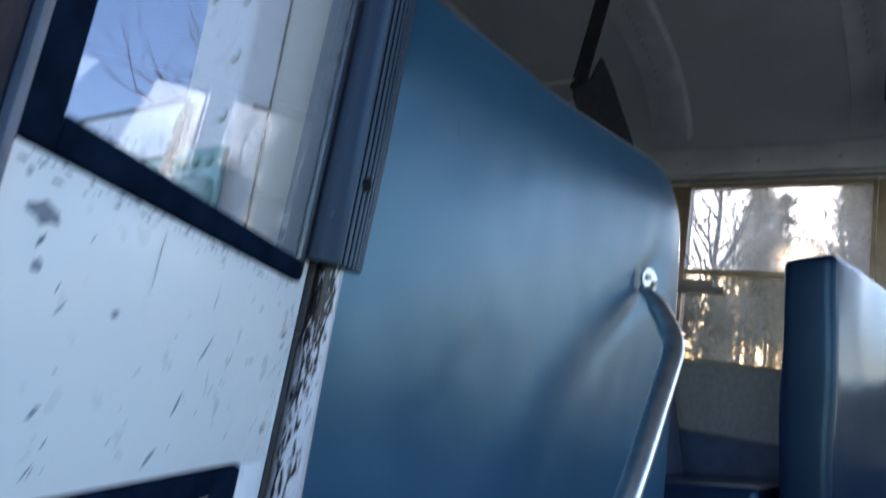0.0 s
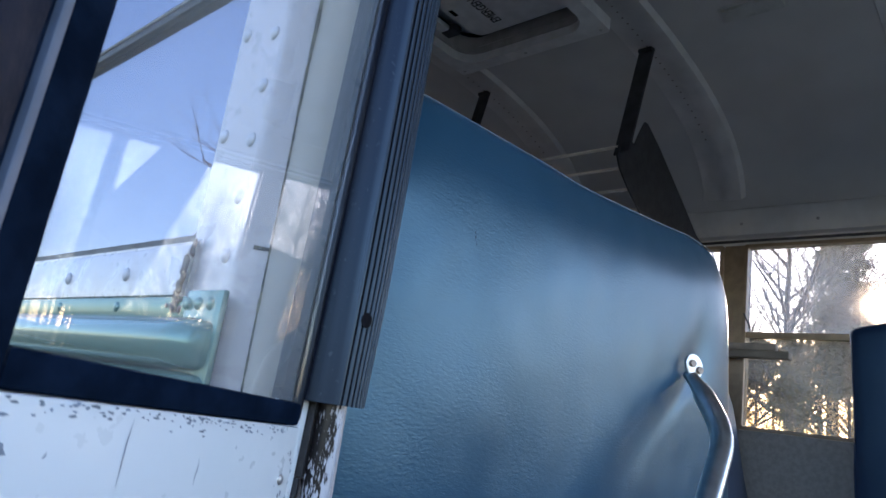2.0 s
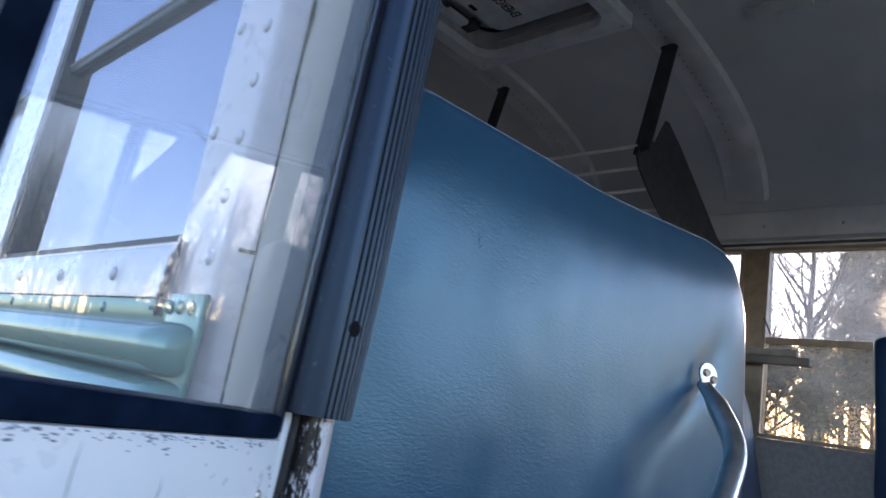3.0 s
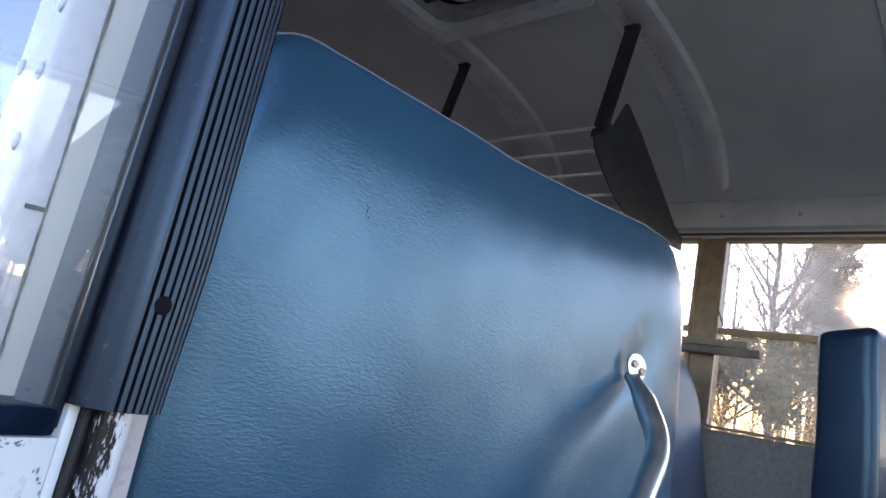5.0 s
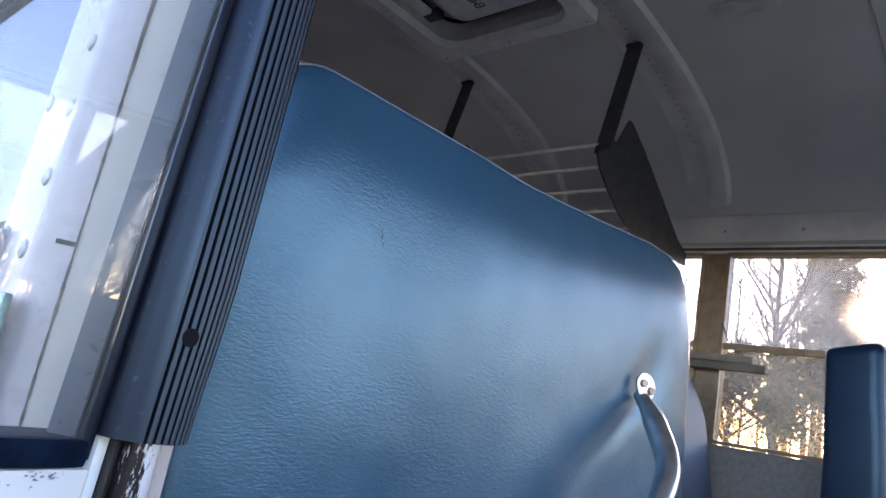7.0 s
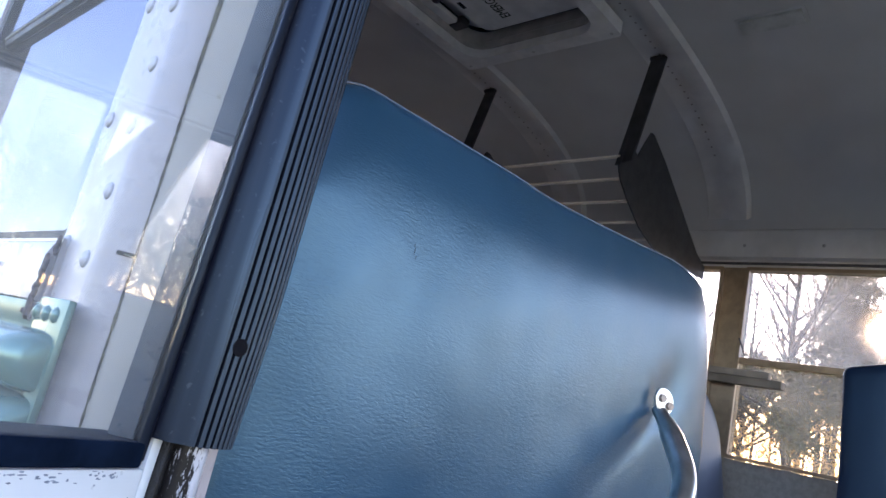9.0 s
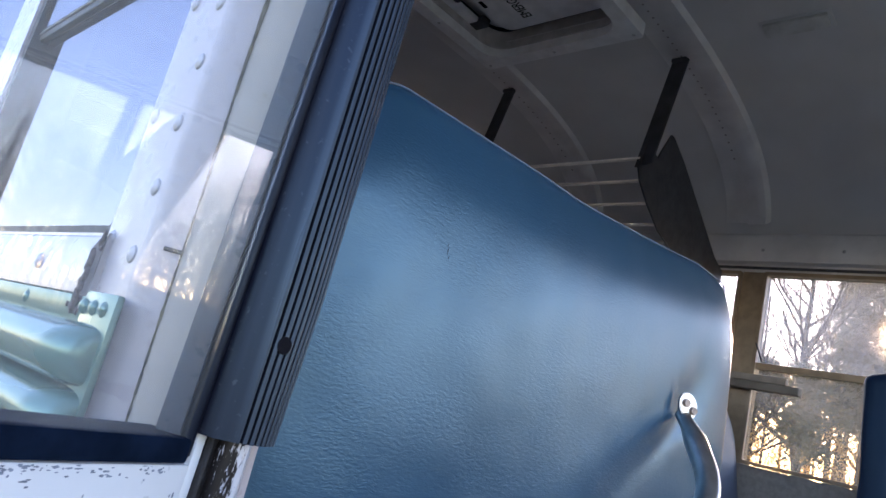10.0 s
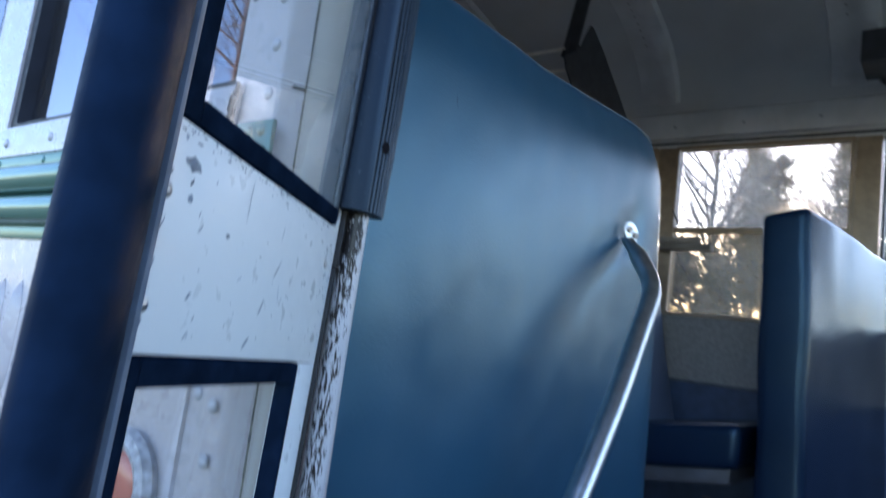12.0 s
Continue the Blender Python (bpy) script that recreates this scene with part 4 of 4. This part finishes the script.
# ---------------------------------------------------------------- luggage rack
rack = thing("luggage_rack", "metal slat luggage rack hung from black ceiling brackets", "luggage rack")
SLATS = [(1.600, 2.495), (1.640, 2.438), (1.700, 2.386), (1.780, 2.344), (1.875, 2.318), (1.99, 2.318), (2.11, 2.324), (2.22, 2.336)]
for y, z in SLATS:
    part("slat", one_box(-4.4, -0.600, y - 0.006, y + 0.006, z - 0.0036, z + 0.0036, 0.001), SLAT, rack)
for k in range(5):
    dx = -PITCH * k
    bm = bmesh.new()
    # hanging strap: foot on the rib, then down to the bend
    t0, t1 = Vector((-0.563 + dx, 1.655, 2.856)), Vector((-0.590 + dx, 1.594, 2.470))
    w = Vector((0.027, 0.0, 0.006))
    th = Vector((0.002, 0.006, 0))
    quad = [t0 - w, t0 + w, t1 + w, t1 - w]
    vs = [bm.verts.new(q + th * s) for s in (-0.5, 0.5) for q in quad]
    for f in ((0, 1, 2, 3), (7, 6, 5, 4), (0, 4, 5, 1), (1, 5, 6, 2), (2, 6, 7, 3), (3, 7, 4, 0)):
        bm.faces.new([vs[i] for i in f])
    box(bm, -0.590 + dx, -0.540 + dx, 1.640, 1.664, 2.848, 2.862, 0.005)
    part("strap", bm, BLACKMETAL, rack, "black hanging strap")
    out = [(1.586, 2.500), (1.578, 2.455), (1.600, 2.420), (1.665, 2.372), (1.760, 2.318), (1.875, 2.285), (2.05, 2.285), (2.285, 2.300), (2.285, 2.345), (2.20, 2.375), (2.02, 2.490), (1.86, 2.590), (1.762, 2.640), (1.742, 2.640), (1.712, 2.590), (1.680, 2.530), (1.640, 2.545), (1.600, 2.56)]
    part("end_plate" if k == 0 else "bracket_plate", prism(out, "x", -0.600 + dx, -0.594 + dx), BLACKMETAL, rack, "black triangular end plate")
# speaker box above the driver
speaker = thing("ceiling_speaker", "small black box on the ceiling edge", "speaker")
part("body", one_box(0.205, 0.300, 2.00, 2.16, 2.495, 2.60, 0.006), BLACKMETAL, speaker)
part("arm", one_box(0.240, 0.275, 2.15, 2.315, 2.535, 2.56, 0.003), BLACKMETAL, speaker)

# ---------------------------------------------------------------- roof hatch
hatch = thing("roof_hatch", "white framed roof emergency hatch standing slightly open", "roof hatch")
HX0, HX1, HY0, HY1, HZ = -1.200, -0.585, 0.86, 1.455, 2.838
bm = frame_bm(HX0, HX1, HY0, HY1, 0.050, "z", HZ - 0.012, HZ + 0.030, 0.0, 0.075, 0.012)
part("frame", bm, HATCHWHITE, hatch, angle=40)
bm = frame_bm(HX0 + 0.046, HX1 - 0.046, HY0 + 0.046, HY1 - 0.046, 0.010, "z", HZ + 0.02, HZ + 0.135, 0.0, 0.07)
part("collar", bm, plain("grey_hatch_collar", (0.42, 0.40, 0.40), 0.55), hatch, angle=40)
lid = part("lid", one_box(-0.275, 0.275, -0.255, 0.255, 0.0, 0.03, 0.012, 3), HATCHWHITE, hatch, "white lid with printed lettering and black latch")
lid.matrix_local = pose((HX0 + HX1) / 2, (HY0 + HY1) / 2, HZ + 0.095, 0, 0, 0)
part("lid_seal", frame_bm(-0.262, 0.262, -0.240, 0.240, 0.014, "z", -0.010, -0.001, 0.0, 0.06), RUBBER, lid)
pan = prism(rounded([(-0.04, -0.20, 0), (-0.165, -0.20, 0), (-0.165, 0.195, 0), (0.245, 0.195, 0), (0.245, -0.20, 0), (-0.04, -0.20, 0)], 0.05, 5)[:-1], "z", -0.045, -0.001)
part("pan", pan, HATCHWHITE, lid, "raised white inner pan", angle=50)
part("pan_seal", frame_bm(-0.171, 0.251, -0.206, 0.201, 0.008, "z", -0.040, -0.002, 0.0, 0.05, 0.05), RUBBER, lid)
part("latch_bar", one_box(-0.270, -0.215, -0.20, 0.100, -0.052, -0.034, 0.005), HATCHWHITE, lid, "pale latch bar")
part("latch", one_box(-0.285, -0.195, 0.100, 0.140, -0.054, -0.026, 0.005), BLACKMETAL, lid, "dark latch end")
part("latch_knob", dome(bmesh.new(), (-0.225, -0.02, -0.034), (0, 0, -1), 0.026, 0.018, 14, 4), plain("violet_black_knob", (0.03, 0.02, 0.05), 0.4), lid, "dark violet latch knob")
part("warning_print", one_box(-0.150, -0.135, 0.02, 0.055, -0.0462, -0.0451, 0.0), INK, lid)
cu = bpy.data.curves.new("lettering", "FONT")
cu.body, cu.size, cu.extrude, cu.space_character = "EMERGENCY", 0.052, 0.0004, 0.95
text = bpy.data.objects.new("lettering", cu)
me = bpy.data.meshes.new_from_object(text)
bpy.data.objects.remove(text)
me.materials.clear()
me.materials.append(INK)
for v in me.vertices:
    v.co = Vector((-0.022 - v.co.y, 0.150 - v.co.x * 0.66, -0.0455 - v.co.z))
me.flip_normals()
word = new("lettering", me)
word.parent = lid
sc = mesh_of(dome(bmesh.new(), (0, 0, 0), (0, 0, -1), 0.006, 0.003, 8, 2), "screw", BOLT)
for x, y in ((HX0 + 0.025, HY1 - 0.022), (HX1 - 0.025, HY1 - 0.022), (HX0 + 0.025, 1.15), (HX1 - 0.025, 1.15), (-0.90, HY1 - 0.022)):
    s = new("screw", sc)
    s.parent = hatch
    s.location = (x, y, HZ - 0.012)

light = thing("ceiling_lamp", "small frosted rectangular dome light, switched off", "lamp")
zc = ceiling_z(1.598)
bm = one_box(-0.085, 0.085, -0.026, 0.026, -0.012, 0.003, 0.005)
o = part("lens", bm, LIGHTLENS, light)
o.matrix_local = pose(-0.205, 1.598, zc - 0.004, -10)
o2 = part("base", one_box(-0.094, 0.094, -0.033, 0.033, -0.004, 0.003, 0.002), CEIL, light)
o2.matrix_local = pose(-0.205, 1.598, zc - 0.002, -10)

# ---------------------------------------------------------------- shelf bar at the far window
bar = thing("window_bar", "flat grey wooden bar across the window post", "bar")
part("upper_strip", one_box(-1.35, -0.315, 2.245, 2.275, 1.957, 1.980, 0.003), plain("grey_wood", (0.17, 0.14, 0.12), 0.6, vary=0.25, scale=14), bar)
part("lower_strip", one_box(-1.35, -0.275, 2.250, 2.292, 1.931, 1.9565, 0.003), plain("dark_wood", (0.11, 0.09, 0.075), 0.6, vary=0.25, scale=14), bar)

# ---------------------------------------------------------------- seats


def bus_seat(x, y0, y1, label):
    """A bench whose cushion rises towards its front."""
    seat = thing("bus_seat", label, "seat", group="bus seats")
    bm = padded_panel(y0, y1, 1.25, lambda y: 1.895, 0.10, (0.13, 0.13), tilt=0.20, segs=(28, 30))
    for v in bm.verts:
        v.co.x += x
    part("backrest", bm, PALEBLUE, seat, angle=80)
    bm = one_box(x - 0.02, x + 0.485, y0 + 0.005, y1 - 0.01, 1.165, 1.285, 0.030, 4)
    for v in bm.verts:
        v.co.z += 0.16 * (v.co.x - x)
    part("cushion", bm, NAVY, seat)
    bm = one_box(x, x + 0.46, y0 + 0.03, y1 - 0.03, 1.125, 1.165, 0.004)
    for v in bm.verts:
        v.co.z += 0.16 * (v.co.x - x)
    part("seat_frame", bm, BLACKMETAL, seat)
    for xx in (x + 0.08, x + 0.40):
        part("leg", tube(bmesh.new(), [(xx, y0 + 0.06, 0.95), (xx, y0 + 0.06, 1.15)], 0.013, 8), BLACKMETAL, seat)
    return seat


bus_seat(-0.455, 1.61, 2.27, "blue vinyl bus bench seat beside the window")
bus_seat(-1.155, 1.61, 2.27, "blue vinyl bus bench seat behind another")

# ---------------------------------------------------------------- trees


def branchy(bm, p, d, length, r, depth, seg=5, spread=0.55):
    pts = [p]
    n = 4
    cur, dirn = p.copy(), d.copy()
    for i in range(n):
        dirn = (dirn + Vector((random.uniform(-1, 1), random.uniform(-1, 1), random.uniform(-0.5, 0.9))) * 0.13).normalized()
        cur = cur + dirn * (length / n)
        pts.append(cur.copy())
    tube(bm, pts, lambda t: r * (1 - 0.55 * t), seg if depth > 1 else 3, False)
    if depth == 0:
        return
    for k in range(random.choice((3, 4)) if depth > 1 else 4):
        t = random.uniform(0.35, 1.0)
        i = min(n - 1, int(t * n))
        q = pts[i].lerp(pts[i + 1], t * n - i)
        side = Vector((random.uniform(-1, 1), random.uniform(-1, 1), random.uniform(-0.1, 0.8))).normalized()
        branchy(bm, q, (dirn * (1 - spread) + side * spread).normalized(), length * random.uniform(0.5, 0.72), r * (1 - 0.55 * t) * 0.6, depth - 1, seg)


def bare_tree(x, y, h, label, seed, mat=BARK, depth=4, limbs=26, low=0.28):
    random.seed(seed)
    tree = thing("tree", label, "tree", group="bare trees", m=pose(x, y, 0))
    bm = bmesh.new()
    pts = [Vector((0.02 * h * noise.noise(Vector((i * 0.7, seed, 0))), 0.02 * h * noise.noise(Vector((seed, i * 0.7, 3))), h * 0.82 * i / 10 - 0.1)) for i in range(11)]
    r0 = h * 0.013
    tube(bm, pts, lambda t: r0 * (1 - 0.82 * t), 8, False)
    part("trunk", bm, mat, tree)
    bm = bmesh.new()
    for k in range(limbs):
        t = random.uniform(low, 1.0)
        i = min(9, int(t * 10))
        p = pts[i].lerp(pts[i + 1], t * 10 - i)
        a = random.uniform(0, 2 * math.pi)
        d = Vector((math.cos(a), math.sin(a), random.uniform(0.4, 1.2))).normalized()
        branchy(bm, p, d, h * 0.26 * (1.15 - 0.65 * t), r0 * (1 - 0.8 * t) * 0.5, depth - 2)
    part("crown", bm, mat, tree, "bare branching twigs")
    return tree


def conifer(x, y, h, label, seed, clear, girth=1.0):
    """clear: height of the bare trunk under the crown."""
    random.seed(seed)
    low = min(0.7, clear / h)
    tree = thing("tree", label, "tree", group="conifers", m=pose(x, y, 0))
    bm = bmesh.new()
    tube(bm, [(0, 0, -0.1), (0, 0, h * 0.5), (0, 0, h)], lambda t: h * 0.014 * (1 - 0.9 * t), 7, False)
    part("trunk", bm, BARK, tree)
    vs, fs = [], []
    for k in range(int(h * 20)):
        t = random.uniform(low, 1.0)
        a = random.uniform(0, 2 * math.pi)
        L = girth * (0.5 + h * 0.21 * (1.0 - t) ** 0.8) * random.uniform(0.45, 1.2)
        base = Vector((0, 0, h * t))
        d = Vector((math.cos(a), math.sin(a), random.uniform(-0.35, 0.2)))
        for j in range(22):
            s = random.uniform(0.15, 1.0)
            p = base + d * L * s + Vector((random.gauss(0, 0.10), random.gauss(0, 0.10), random.gauss(0, 0.09))) * (0.4 + s)
            e = Vector((random.uniform(-1, 1), random.uniform(-1, 1), random.uniform(-0.9, 0.3))).normalized() * random.uniform(0.12, 0.32)
            f = e.orthogonal().normalized() * random.uniform(0.02, 0.065)
            i = len(vs)
            vs += [p - f, p + f, p + e]
            fs.append((i, i + 1, i + 2))
    me = bpy.data.meshes.new("crown")
    me.from_pydata(vs, [], fs)
    me.materials.append(NEEDLE)
    c = new("crown", me)
    c.parent = tree
    return tree


# behind the far windows, around the low sun: bearing in degrees from the bus's cross axis, distance, height
def bearing(az, dist):
    return 0.46 + math.tan(radians(az)) * dist, dist


for i, (az, dist, h) in enumerate(((-16.6, 21.0, 12.5), (-19.4, 26.0, 10.5), (-14.4, 33.0, 13.0), (-15.6, 35.0, 12.0), (-4.4, 33.0, 14.5), (-23.5, 27.0, 11.0), (-12.2, 30.0, 12.5), (-11.2, 34.0, 11.0), (-9.6, 31.0, 7.0), (-8.9, 36.0, 11.5), (-7.8, 27.0, 11.5), (-6.4, 31.0, 13.0), (-2.0, 28.0, 11.5))):
    bare_tree(*bearing(az, dist), h, "tall bare winter tree against the bright sky", 20 + i, depth=5, limbs=34)
for i, (az, dist, h) in enumerate(((-18.6, 26.0, 6.0), (-16.2, 19.5, 4.9), (-12.6, 21.0, 5.4), (-13.4, 26.0, 9.4), (-13.8, 31.0, 11.5), (-6.2, 24.0, 10.0), (-7.3, 33.0, 12.5), (-12.0, 34.0, 12.0), (-10.2, 27.0, 6.0), (-9.3, 25.0, 5.6), (-6.4, 26.0, 12.0), (-20.6, 27.0, 5.6), (-22.2, 29.0, 6.0))):
    conifer(*bearing(az, dist), h, "dark conifer at the edge of the wood", 60 + i, *((2.6, 0.6) if i == 1 else (1.8 + 0.105 * dist, 0.75 if az > -6.5 else 1.0)))
# the tree that shows in the side glass
bare_tree(-19.0, -12.4, 17.0, "bare reddish-twigged tree beside the bus", 40, TWIG, depth=5, limbs=40, low=0.45)
# out of view: trees added ahead, far and low to spare the reflections
for i, (x, y, h) in enumerate(((30.0, 6.0, 7.0), (26.0, -8.0, 8.0), (36.0, -1.0, 8.0))):
    bare_tree(x, y, h, "bare winter tree ahead of the bus", 80 + i)
# a belt of fine-twigged trees beyond the driver's windows, lower towards the front
near = [bare_tree(*bearing(az, dist), h, "bare fine-twigged winter tree beyond the driver's window", 120 + i, depth=5, limbs=44, low=0.15) for i, (az, dist, h) in enumerate(((5.0, 30.0, 10.0), (11.0, 29.0, 8.6), (17.0, 32.0, 9.6)))]
random.seed(77)
for k in range(8):
    az, dist = 1.0 + 3.0 * k + random.uniform(-0.7, 0.7), random.uniform(28, 38)
    copy_thing(near[k % 3], pose(*bearing(az, dist), 0, 0, 0, random.uniform(0, 360)))
# added unseen, kept low so the barrier still reflects bright sky
far = bare_tree(*bearing(30.0, 34.0), 5.5, "low bare winter tree ahead of the bus", 140, limbs=30, low=0.15)
for k in range(6):
    copy_thing(far, pose(*bearing(35.0 + 6 * k, 33.0 - 2 * k), 0, 0, 0, 70 * k))


def wood_edge(x0, x1, y0, y1, n, seed, name="distant_wood"):
    """A far belt of thin trunks and undergrowth."""
    random.seed(seed)
    bm = bmesh.new()
    for k in range(n):
        x, y = random.uniform(x0, x1), random.uniform(y0, y1)
        h = random.uniform(5, 11)
        lean_x = random.uniform(-0.3, 0.3)
        tube(bm, [(x, y, -0.1), (x + lean_x, y, h * 0.5), (x + lean_x * 2, y + random.uniform(-0.3, 0.3), h)], lambda t: 0.11 * (1 - 0.85 * t), 4, False)
        for j in range(14):
            t = random.uniform(0.12, 0.95)
            p = Vector((x + lean_x * 2 * t, y, h * t))
            a = random.uniform(0, 2 * math.pi)
            e = p + Vector((math.cos(a), math.sin(a), random.uniform(0.1, 0.9))) * random.uniform(0.5, 1.6)
            tube(bm, [p, p.lerp(e, 0.5) + Vector((0, 0, 0.1)), e], lambda t: 0.025 * (1 - 0.8 * t), 3, False)
    return tagged(part(name, bm, BARK), "far belt of thin bare trunks and brush", "trees", kind="stuff")


wood_edge(-26, 34, 36, 46, 190, 7)

# golden leaves added under the conifers to stand for the low sky's glow
random.seed(12)
vs, fs = [], []
for k in range(1700):
    cx, cy, cz = random.uniform(-17, 3), random.uniform(22, 33), random.uniform(0.3, 4.8)
    if noise.noise(Vector((cx * 0.5, cz * 0.6, 2.0))) < -0.06:
        continue
    for j in range(60):
        p = Vector((cx + random.gauss(0, 0.35), cy + random.gauss(0, 0.3), cz + random.gauss(0, 0.28)))
        e = Vector((random.uniform(-1, 1), random.uniform(-1, 1), random.uniform(-1, 1))).normalized() * random.uniform(0.03, 0.075)
        f = e.orthogonal().normalized() * random.uniform(0.015, 0.035)
        i = len(vs)
        vs += [p - e, p + f, p + e, p - f]
        fs.append((i, i + 1, i + 2, i + 3))
me = bpy.data.meshes.new("undergrowth")
me.from_pydata(vs, [], fs)
me.materials.append(GLOWLEAF)
tagged(new("undergrowth", me), "golden leaves added for the sky's glow between the trunks", "undergrowth", kind="stuff")
